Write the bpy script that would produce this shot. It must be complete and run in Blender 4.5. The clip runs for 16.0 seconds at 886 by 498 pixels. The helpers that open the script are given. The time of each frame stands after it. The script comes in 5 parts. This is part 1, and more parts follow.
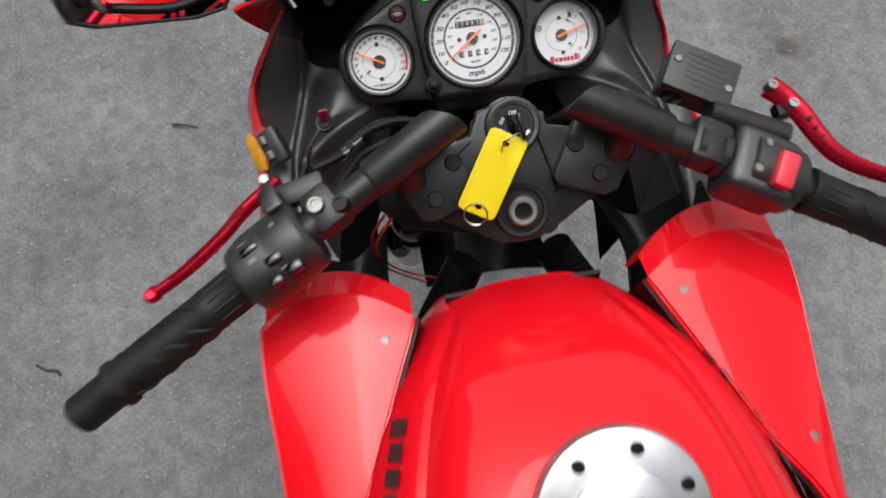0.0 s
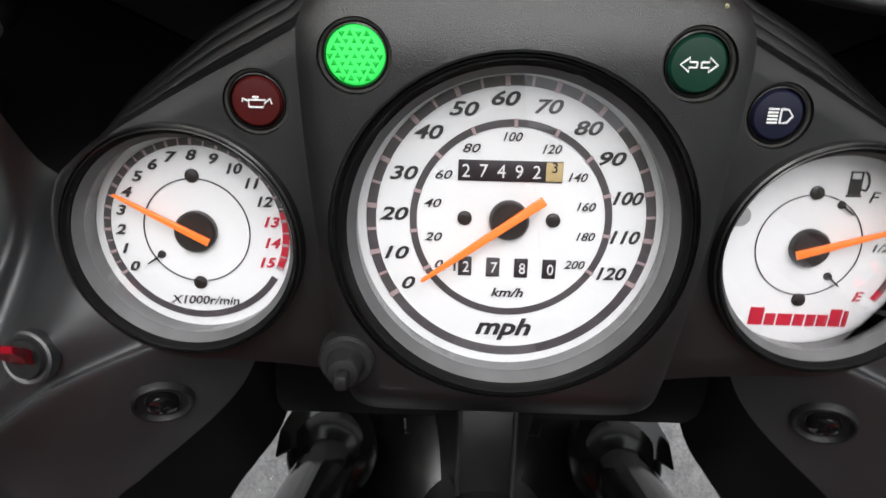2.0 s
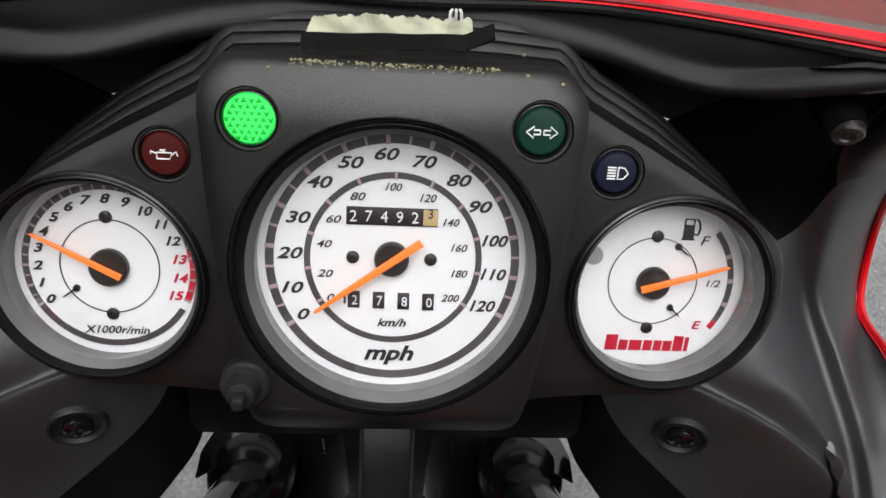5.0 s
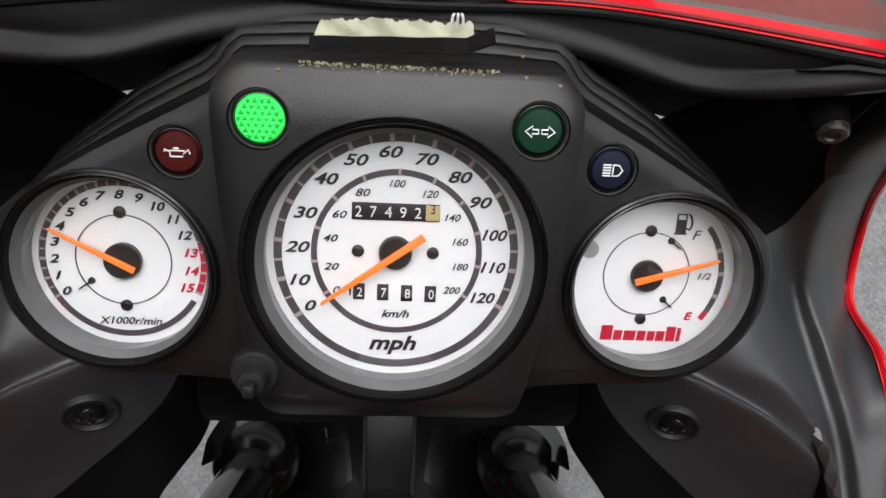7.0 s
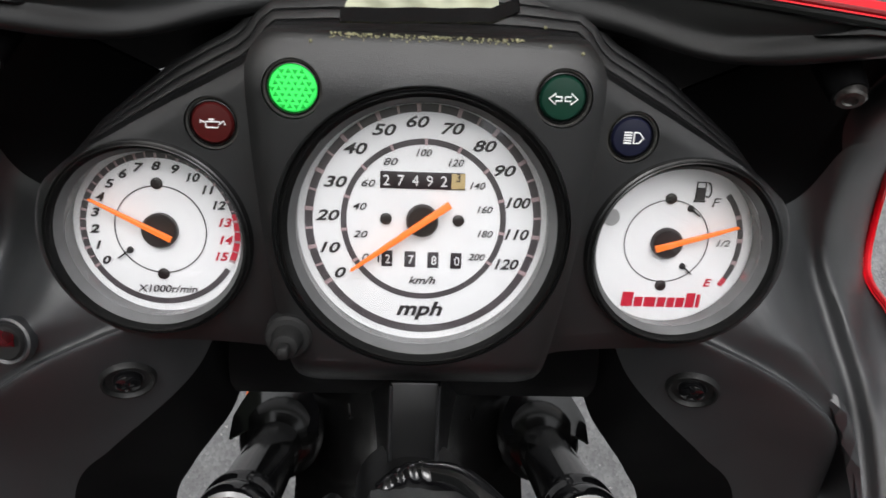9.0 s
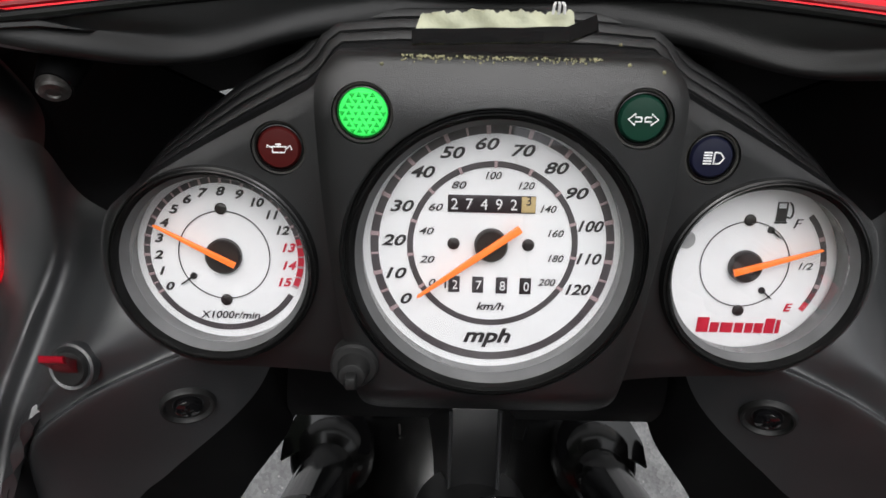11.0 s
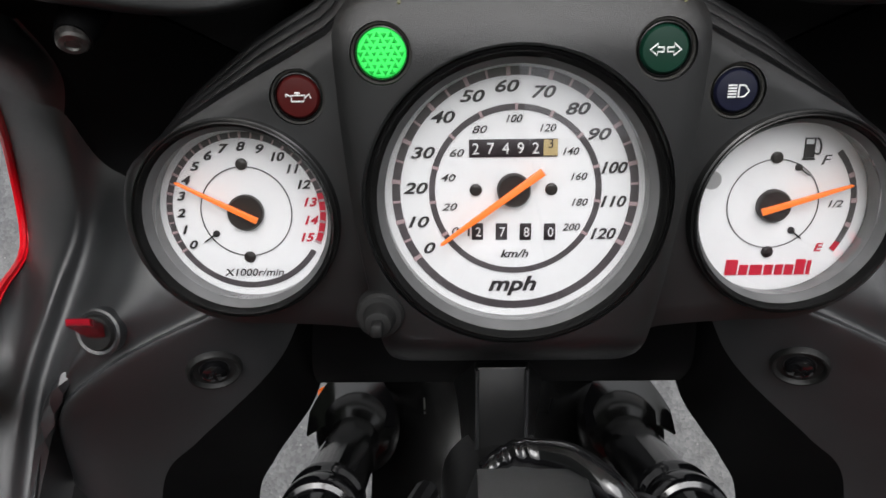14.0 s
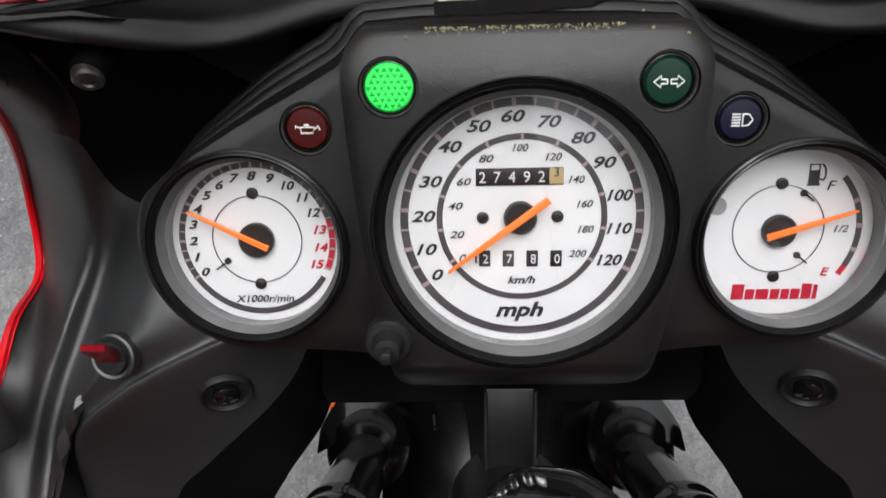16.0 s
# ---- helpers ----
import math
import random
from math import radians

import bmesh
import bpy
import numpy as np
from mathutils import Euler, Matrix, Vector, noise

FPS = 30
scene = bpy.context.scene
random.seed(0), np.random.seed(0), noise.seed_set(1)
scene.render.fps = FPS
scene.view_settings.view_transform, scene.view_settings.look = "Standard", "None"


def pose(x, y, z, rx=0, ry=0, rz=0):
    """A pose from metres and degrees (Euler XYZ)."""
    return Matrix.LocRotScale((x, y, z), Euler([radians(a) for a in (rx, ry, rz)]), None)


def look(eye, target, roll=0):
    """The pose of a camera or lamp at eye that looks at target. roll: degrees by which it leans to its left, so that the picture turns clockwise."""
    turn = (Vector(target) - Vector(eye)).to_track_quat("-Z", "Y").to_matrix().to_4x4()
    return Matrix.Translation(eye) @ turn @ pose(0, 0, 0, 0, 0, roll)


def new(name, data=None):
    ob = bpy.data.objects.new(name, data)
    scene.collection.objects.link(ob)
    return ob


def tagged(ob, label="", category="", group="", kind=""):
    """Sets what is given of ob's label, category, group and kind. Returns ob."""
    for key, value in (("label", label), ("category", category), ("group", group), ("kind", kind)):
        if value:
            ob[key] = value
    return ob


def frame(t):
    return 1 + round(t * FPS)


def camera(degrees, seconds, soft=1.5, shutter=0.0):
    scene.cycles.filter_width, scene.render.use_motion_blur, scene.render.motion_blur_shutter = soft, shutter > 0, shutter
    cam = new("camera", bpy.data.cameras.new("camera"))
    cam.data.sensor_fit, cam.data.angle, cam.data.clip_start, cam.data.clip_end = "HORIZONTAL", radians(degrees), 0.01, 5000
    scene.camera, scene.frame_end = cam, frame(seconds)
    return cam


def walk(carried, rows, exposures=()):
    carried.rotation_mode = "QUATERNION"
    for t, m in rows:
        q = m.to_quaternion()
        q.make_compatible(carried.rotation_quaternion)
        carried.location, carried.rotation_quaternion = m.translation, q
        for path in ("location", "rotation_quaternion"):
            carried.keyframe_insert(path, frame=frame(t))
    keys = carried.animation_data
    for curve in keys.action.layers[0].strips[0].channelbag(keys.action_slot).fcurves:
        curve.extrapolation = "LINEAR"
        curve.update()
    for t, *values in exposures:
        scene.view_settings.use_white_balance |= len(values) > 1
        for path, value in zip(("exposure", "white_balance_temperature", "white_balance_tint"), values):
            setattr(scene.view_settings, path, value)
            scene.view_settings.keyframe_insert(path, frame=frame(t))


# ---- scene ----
cam = camera(64.5, 16.0, shutter=0.5)
PATH = [
    (0, (-0.09, -0.354, 1.593), (0.009, 0.178, -0.332), 0.9),
    (0.1, (-0.079, -0.332, 1.564), (0.013, 0.19, -0.364), 0.9),
    (0.2, (-0.071, -0.312, 1.532), (0.013, 0.219, -0.394), 0.2),
    (0.3, (-0.069, -0.29, 1.506), (-0.075, 0.259, -0.418), -9.2),
    (0.5, (-0.052, -0.236, 1.458), (-0.143, 0.404, -0.434), -18.4),
    (0.7, (-0.035, -0.189, 1.413), (-0.118, 0.485, -0.468), -17.3),
    (0.9, (-0.028, -0.135, 1.366), (-0.083, 0.467, -0.54), -16.0),
    (1, (-0.024, -0.112, 1.343), (-0.083, 0.443, -0.578), -16.9),
    (1.2, (-0.025, -0.086, 1.305), (-0.03, 0.397, -0.636), -11.7),
    (1.5, (-0.022, -0.059, 1.256), (-0.022, 0.302, -0.711), -7.5),
    (2, (-0.015, -0.036, 1.206), (-0.041, 0.255, -0.773), -3.4),
    (2.5, (-0.013, -0.036, 1.212), (-0.048, 0.259, -0.766), -1.9),
    (3, (-0.007, -0.035, 1.214), (0.011, 0.27, -0.763), 6.8),
    (3.5, (-0.005, -0.037, 1.219), (0.04, 0.271, -0.757), 10.8),
    (4, (-0.003, -0.037, 1.223), (0.075, 0.281, -0.75), 15.7),
    (4.5, (-0.001, -0.034, 1.229), (0.105, 0.301, -0.74), 19.2),
    (5, (0.002, -0.035, 1.233), (0.128, 0.319, -0.731), 21.2),
    (7.5, (0.0, -0.036, 1.243), (0.133, 0.294, -0.725), 23.5),
    (8, (0.0, -0.037, 1.244), (0.124, 0.302, -0.724), 21.5),
    (8.5, (0.0, -0.046, 1.244), (0.116, 0.277, -0.726), 21.2),
    (9, (-0.004, -0.045, 1.247), (0.092, 0.263, -0.727), 18.6),
    (9.5, (-0.012, -0.037, 1.247), (0.061, 0.279, -0.727), 14.7),
    (12, (-0.016, -0.047, 1.237), (-0.03, 0.288, -0.735), -2.8),
    (12.5, (-0.011, -0.054, 1.242), (-0.022, 0.269, -0.731), -3.7),
    (13, (-0.015, -0.05, 1.24), (-0.025, 0.275, -0.734), -3.0),
    (13.5, (-0.016, -0.051, 1.24), (-0.037, 0.277, -0.733), -4.5),
    (14, (-0.018, -0.055, 1.236), (-0.058, 0.275, -0.736), -7.4),
    (14.5, (-0.023, -0.058, 1.234), (-0.058, 0.275, -0.738), -6.2),
    (15, (-0.017, -0.059, 1.239), (-0.065, 0.257, -0.735), -9.1),
    (15.5, (-0.016, -0.057, 1.238), (-0.069, 0.277, -0.733), -10.1),
    (16, (-0.017, -0.049, 1.24), (-0.086, 0.3, -0.728), -11.9),
]
walk(cam, [(t, look(eye, target, roll)) for t, eye, target, roll in PATH], [(0.0, 0.52), (0.5, 0.52), (1.0, 0.93), (1.5, 0.96), (2.0, 0.98), (3.0, 0.88), (9.5, 0.86), (12.0, 0.80), (16.0, 0.80)])

# ---- world and light: a bright overcast sky ----
world = bpy.data.worlds.new("sky")
scene.world = world
world.use_nodes = True
wn, wl = world.node_tree.nodes, world.node_tree.links
sky = wn.new("ShaderNodeTexSky")
sky.sky_type, sky.sun_disc = "NISHITA", False
sky.sun_elevation, sky.sun_rotation = radians(70), radians(310)
sky.air_density, sky.dust_density = 1.0, 4.0
grey = wn.new("ShaderNodeHueSaturation")
grey.inputs["Saturation"].default_value = 0.12
wl.new(sky.outputs[0], grey.inputs["Color"])
wl.new(grey.outputs[0], wn["Background"].inputs[0])
wn["Background"].inputs[1].default_value = 0.15
sun = new("sun", bpy.data.lights.new("sun", "SUN"))
sun.data.energy, sun.data.angle, sun.data.color = 1.5, radians(46), (0.99, 0.99, 1.0)
sun.matrix_world = look((0.4, 0.84, 4.5), (0, 0, 0.9))


# ---- materials ----
def material(name, color, rough=0.5, metal=0.0, bump=0.0, scale=400.0, vary=0.0, vary_scale=40.0, spec=0.5, coat=0.0, dust=0.0):
    """A principled surface with grain (bump), blotches (vary) and pale dust."""
    m = bpy.data.materials.new(name)
    m.use_nodes = True
    n, l = m.node_tree.nodes, m.node_tree.links
    p = n["Principled BSDF"]
    p.inputs["Base Color"].default_value = (*color, 1)
    p.inputs["Roughness"].default_value = rough
    p.inputs["Metallic"].default_value = metal
    p.inputs["Specular IOR Level"].default_value = spec
    p.inputs["Coat Weight"].default_value = coat
    p.inputs["Coat Roughness"].default_value = 0.03
    at = n.new("ShaderNodeTexCoord")
    if vary or dust:
        big = n.new("ShaderNodeTexNoise")
        big.inputs["Scale"].default_value, big.inputs["Detail"].default_value = vary_scale, 6
        l.new(at.outputs["Object"], big.inputs["Vector"])
        ramp = n.new("ShaderNodeValToRGB")
        lo, hi = 1 - vary, 1 + vary
        ramp.color_ramp.elements[0].position, ramp.color_ramp.elements[1].position = 0.3, 0.72
        ramp.color_ramp.elements[0].color = (*[min(1, c * lo) for c in color], 1)
        ramp.color_ramp.elements[1].color = (*[min(1, c * hi + dust) for c in color], 1)
        l.new(big.outputs[0], ramp.inputs[0])
        l.new(ramp.outputs[0], p.inputs["Base Color"])
        rr = n.new("ShaderNodeMapRange")
        rr.inputs[3].default_value, rr.inputs[4].default_value = max(0.02, rough - 0.06), min(1, rough + 0.08)
        l.new(big.outputs[0], rr.inputs[0])
        l.new(rr.outputs[0], p.inputs["Roughness"])
    if bump:
        fine = n.new("ShaderNodeTexNoise")
        fine.inputs["Scale"].default_value, fine.inputs["Detail"].default_value = scale, 3
        l.new(at.outputs["Object"], fine.inputs["Vector"])
        b = n.new("ShaderNodeBump")
        b.inputs["Strength"].default_value, b.inputs["Distance"].default_value = bump, 0.0006
        l.new(fine.outputs[0], b.inputs["Height"])
        l.new(b.outputs[0], p.inputs["Normal"])
    return m


def glowing(name, color, power, base):
    m = material(name, base, 0.25)
    p = m.node_tree.nodes["Principled BSDF"]
    p.inputs["Emission Color"].default_value, p.inputs["Emission Strength"].default_value = (*color, 1), power
    return m


def clear(name, tint, rough=0.0, ior=1.45):
    """A thin clear pane: straight through, with a Fresnel gloss."""
    m = bpy.data.materials.new(name)
    m.use_nodes = True
    n, l = m.node_tree.nodes, m.node_tree.links
    n.remove(n["Principled BSDF"])
    t, g, x, f = n.new("ShaderNodeBsdfTransparent"), n.new("ShaderNodeBsdfGlossy"), n.new("ShaderNodeMixShader"), n.new("ShaderNodeFresnel")
    t.inputs[0].default_value = (*tint, 1)
    g.inputs["Roughness"].default_value = rough
    f.inputs[0].default_value = ior
    l.new(f.outputs[0], x.inputs[0])
    l.new(t.outputs[0], x.inputs[1])
    l.new(g.outputs[0], x.inputs[2])
    l.new(x.outputs[0], n["Material Output"].inputs[0])
    return m


def asphalt():
    """Worn asphalt: stones in bitumen, blotches at two sizes, pale chips, and one brown oil stain."""
    m = material("asphalt", (0.12, 0.12, 0.125), 0.85)
    n, l = m.node_tree.nodes, m.node_tree.links
    p = n["Principled BSDF"]
    at = n.new("ShaderNodeTexCoord")

    def ramp(source, a, b, lo, hi):
        r = n.new("ShaderNodeValToRGB")
        r.color_ramp.elements[0].position, r.color_ramp.elements[1].position = a, b
        r.color_ramp.elements[0].color, r.color_ramp.elements[1].color = (*lo, 1), (*hi, 1)
        l.new(source, r.inputs[0])
        return r.outputs[0]

    def grain(scale, detail):
        t = n.new("ShaderNodeTexNoise")
        t.inputs["Scale"].default_value, t.inputs["Detail"].default_value = scale, detail
        l.new(at.outputs["Object"], t.inputs["Vector"])
        return t.outputs[0]

    def blend(kind, a, b, share=1.0):
        x = n.new("ShaderNodeMixRGB")
        x.blend_type = kind
        if isinstance(share, float):
            x.inputs[0].default_value = share
        else:
            l.new(share, x.inputs[0])
        for k, v in ((1, a), (2, b)):
            if isinstance(v, tuple):
                x.inputs[k].default_value = (*v, 1)
            else:
                l.new(v, x.inputs[k])
        return x.outputs[0]

    stones = n.new("ShaderNodeTexVoronoi")
    stones.inputs["Scale"].default_value = 190
    chips = n.new("ShaderNodeTexVoronoi")
    chips.inputs["Scale"].default_value = 48
    for t in (stones, chips):
        l.new(at.outputs["Object"], t.inputs["Vector"])
    tone = ramp(stones.outputs["Color"], 0.1, 0.95, (0.128, 0.129, 0.133), (0.195, 0.195, 0.196))
    tone = blend("MULTIPLY", tone, ramp(grain(3.0, 9), 0.35, 0.66, (0.70, 0.71, 0.73), (1.06, 1.05, 1.03)))
    tone = blend("MULTIPLY", tone, ramp(grain(26.0, 6), 0.34, 0.64, (0.78, 0.78, 0.78), (1.08, 1.08, 1.08)))
    tone = blend("MIX", tone, (0.34, 0.335, 0.32), ramp(chips.outputs["Distance"], 0.05, 0.12, (0.55, 0.55, 0.55), (0.0, 0.0, 0.0)))
    place = n.new("ShaderNodeMapping")
    place.inputs["Location"].default_value = (-0.955, -0.47, 0)
    l.new(at.outputs["Object"], place.inputs["Vector"])
    turn = n.new("ShaderNodeVectorRotate")
    turn.rotation_type = "Z_AXIS"
    turn.inputs["Angle"].default_value = radians(38)
    l.new(place.outputs[0], turn.inputs["Vector"])
    size = n.new("ShaderNodeVectorMath")
    size.operation = "MULTIPLY"
    size.inputs[1].default_value = (1 / 0.13, 1 / 0.065, 0)
    l.new(turn.outputs[0], size.inputs[0])
    far = n.new("ShaderNodeVectorMath")
    far.operation = "LENGTH"
    l.new(size.outputs[0], far.inputs[0])
    edge = n.new("ShaderNodeMath")
    edge.operation = "ADD"
    l.new(far.outputs["Value"], edge.inputs[0])
    l.new(grain(22.0, 4), edge.inputs[1])
    tone = blend("MULTIPLY", tone, (0.62, 0.53, 0.46), ramp(edge.outputs[0], 0.75, 1.0, (0.9, 0.9, 0.9), (0.0, 0.0, 0.0)))
    l.new(tone, p.inputs["Base Color"])
    b = n.new("ShaderNodeBump")
    b.inputs["Strength"].default_value, b.inputs["Distance"].default_value = 0.45, 0.002
    l.new(stones.outputs["Distance"], b.inputs["Height"])
    l.new(b.outputs[0], p.inputs["Normal"])
    return m


BLACK = material("textured_black_plastic", (0.0035, 0.0036, 0.0039), 0.30, bump=0.3, scale=3600, vary=0.3, vary_scale=35, dust=0.001, spec=0.8)
PANEL = material("satin_black_plastic", (0.0125, 0.0133, 0.0147), 0.36, bump=0.35, scale=3000, vary=0.3, vary_scale=22, dust=0.004, spec=1.0)
SHELL = material("smooth_black_shell", (0.0035, 0.0036, 0.0038), 0.36, bump=0.2, scale=3000, vary=0.3, vary_scale=25, spec=0.5)
# Shaded copy of the black plastic: the dark of recesses is in its colour.
SHADE_BLACK = material("shade_darkened_plastic", (0.002, 0.002, 0.0022), 0.6, bump=0.2, scale=3000, vary=0.3, spec=0.07)
GLOSS = material("gloss_black", (0.004, 0.004, 0.0045), 0.09, bump=0.02, scale=120, vary=0.2, spec=0.7)
DEEP = material("dark_steel", (0.003, 0.003, 0.0032), 0.45, spec=0.25, bump=0.1, vary=0.3)
RUBBER = material("rubber", (0.005, 0.005, 0.005), 0.55, bump=0.3, scale=900, vary=0.3, dust=0.003, spec=0.35)
CAST = material("painted_cast_alloy", (0.010, 0.010, 0.0105), 0.38, metal=0.0, bump=0.25, scale=900, vary=0.3, dust=0.006, spec=0.45)
CABLE = material("cable_sheath", (0.006, 0.006, 0.0065), 0.28, bump=0.05, scale=900, vary=0.3, spec=0.6)
RED = material("red_paint", (0.66, 0.004, 0.012), 0.32, bump=0.01, scale=40, vary=0.05, vary_scale=8, coat=0.5, spec=0.12)
ANODISED = material("red_anodised", (0.5, 0.008, 0.03), 0.26, metal=0.75, bump=0.05, vary=0.15)
DIAL = material("dial_white", (0.86, 0.86, 0.87), 0.45, vary=0.015, vary_scale=60)
PRINT = material("dial_print", (0.02, 0.016, 0.018), 0.5)
BAND = material("dial_grey_band", (0.07, 0.06, 0.065), 0.5, vary=0.2, vary_scale=90)
PINKISH = material("dial_tick", (0.45, 0.33, 0.34), 0.5)
REDPRINT = material("red_print", (0.55, 0.01, 0.035), 0.5)
# Pointers are no lamps; a faint glow is added to brighten their orange.
ORANGE = glowing("needle_orange_glow", (1.0, 0.2, 0.03), 0.22, (0.9, 0.19, 0.03))
HUB = material("needle_hub_plastic", (0.02, 0.014, 0.014), 0.35)
CREAM = material("odometer_cream", (0.55, 0.42, 0.2), 0.5)
DRUM = material("odometer_drum", (0.016, 0.008, 0.012), 0.4)
WHITE = material("white_print", (0.8, 0.8, 0.8), 0.5)
STEEL = material("bare_steel", (0.55, 0.54, 0.52), 0.28, metal=1.0, bump=0.1, vary=0.2)
ALLOY = material("brushed_alloy", (0.62, 0.62, 0.63), 0.32, metal=0.9, bump=0.15, scale=500, vary=0.12)
YELLOW = material("yellow_plastic", (0.78, 0.62, 0.01), 0.42, bump=0.1, scale=300, vary=0.06)
AMBER = glowing("amber_lens", (1.0, 0.16, 0.01), 0.25, (0.8, 0.16, 0.01))
GREEN_ON = glowing("lit_green_lens", (0.04, 0.85, 0.12), 0.42, (0.05, 0.6, 0.1))
GREEN_DIM = glowing("lit_green_facet", (0.01, 0.5, 0.05), 0.22, (0.02, 0.35, 0.05))
GREEN_OFF = material("unlit_green_lens", (0.004, 0.03, 0.018), 0.3)
RED_OFF = material("unlit_red_lens", (0.06, 0.006, 0.006), 0.3)
BLUE_OFF = material("unlit_blue_lens", (0.007, 0.008, 0.022), 0.3)
REDPLUG = material("translucent_red_plastic", (0.2, 0.003, 0.010), 0.2, vary=0.2, vary_scale=120)
GOLD = material("amber_reflector", (0.6, 0.28, 0.02), 0.35, bump=0.6, scale=600, vary=0.25, vary_scale=150)
TAPE = material("aged_tape_adhesive", (0.52, 0.53, 0.38), 0.55, bump=0.5, scale=500, vary=0.2, vary_scale=120)
RESIDUE = material("adhesive_residue", (0.22, 0.21, 0.12), 0.7, bump=0.6, vary=0.35, vary_scale=300)
WIRE = material("red_wire", (0.4, 0.015, 0.02), 0.4)
CARBON = material("screen_print_dark", (0.02, 0.02, 0.022), 0.5)
MIRROR = material("mirror_glass", (0.85, 0.86, 0.87), 0.01, metal=1.0)
LENS = clear("gauge_lens", (0.99, 0.99, 0.99), 0.0, ior=1.6)
SCREEN = clear("tinted_screen", (0.58, 0.57, 0.55), 0.06, ior=1.4)
# Grey veil mixed into the screen, standing for sky reflected on it.
n_, l_ = SCREEN.node_tree.nodes, SCREEN.node_tree.links
sky_grey, veil = n_.new("ShaderNodeBsdfTranslucent"), n_.new("ShaderNodeMixShader")
sky_grey.inputs[0].default_value = (0.50, 0.49, 0.45, 1)
veil.inputs[0].default_value = 0.28
l_.new(n_["Material Output"].inputs[0].links[0].from_socket, veil.inputs[1])
l_.new(sky_grey.outputs[0], veil.inputs[2])
l_.new(veil.outputs[0], n_["Material Output"].inputs[0])
WELL = material("gauge_well_black", (0.004, 0.004, 0.004), 0.25, spec=0.45)
SMOKED = material("smoked_grey_plastic", (0.11, 0.11, 0.112), 0.22, vary=0.2, vary_scale=60)
PRINTGREY = material("worn_grey_print", (0.16, 0.16, 0.16), 0.6)
DUSTY = material("dusty_plastic_rim", (0.022, 0.021, 0.018), 0.7, bump=0.3, vary=0.5, vary_scale=150)
# Fairing red with shade worked into the colour, for the lip at the screen.
SHADED_RED = material("shaded_red_edge", (0.25, 0.004, 0.008), 0.3)
DULL = material("dull_steel", (0.24, 0.235, 0.23), 0.4, metal=0.8, bump=0.1, vary=0.3)
ASPHALT = asphalt()
TWIG = material("dead_twig", (0.05, 0.04, 0.03), 0.9)
STONE = material("pale_chippings", (0.27, 0.265, 0.255), 0.8, bump=0.5, vary=0.3)
LITTER = material("dry_leaf_litter", (0.42, 0.33, 0.22), 0.9, bump=0.5, vary=0.5, vary_scale=30)


# ---- building helpers ----
TILT = 26.0
DASH = pose(0, 0, 1.02, TILT, 0, 0)  # origin on the speedometer's face; x right, y up the face, z towards the rider
STEER = DASH  # the steering head leans by the same angle


def link(name, bm, mat, parent=None, label="", m=None, smooth=True, limit=35):
    if m is not None:
        bm.transform(m)
    bmesh.ops.recalc_face_normals(bm, faces=bm.faces)
    me = bpy.data.meshes.new(name)
    bm.to_mesh(me)
    bm.free()
    me.materials.append(mat)
    if smooth:
        me.shade_smooth()
        me.set_sharp_from_angle(angle=radians(limit))
    ob = new(name, me)
    ob.parent = parent
    if label:
        ob["label"] = label
    return ob


def part(name, bm, mat, parent, label="", m=None, smooth=True, limit=35):
    return link(name, bm, mat, parent, label, m, smooth, limit)


def lathe(profile, segs=64, m=None, sx=1.0, sy=1.0):
    """A turned shape about z from rows of (radius, height)."""
    bm = bmesh.new()
    rings = []
    for r, z in profile:
        if r < 1e-6:
            rings.append([bm.verts.new((0, 0, z))])
        else:
            rings.append([bm.verts.new((sx * r * math.cos(2 * math.pi * k / segs), sy * r * math.sin(2 * math.pi * k / segs), z)) for k in range(segs)])
    for a, b in zip(rings, rings[1:]):
        for k in range(segs):
            j = (k + 1) % segs
            if len(a) == 1 and len(b) == 1:
                break
            if len(a) == 1:
                bm.faces.new((a[0], b[j], b[k]))
            elif len(b) == 1:
                bm.faces.new((a[k], a[j], b[0]))
            else:
                bm.faces.new((a[k], a[j], b[j], b[k]))
    if m is not None:
        bm.transform(m)
    return bm


def join(*bms):
    out = bms[0]
    for b in bms[1:]:
        me = bpy.data.meshes.new("tmp")
        b.to_mesh(me)
        b.free()
        out.from_mesh(me)
        bpy.data.meshes.remove(me)
    return out


def smooth_path(points, n=8):
    """A Catmull-Rom line through the points."""
    p = [Vector(q) for q in points]
    p = [2 * p[0] - p[1], *p, 2 * p[-1] - p[-2]]
    out = []
    for a, b, c, d in zip(p, p[1:], p[2:], p[3:]):
        for k in range(n):
            t = k / n
            out.append(0.5 * (2 * b + (c - a) * t + (2 * a - 5 * b + 4 * c - d) * t * t + (3 * b - a - 3 * c + d) * t ** 3))
    return out + [p[-2]]


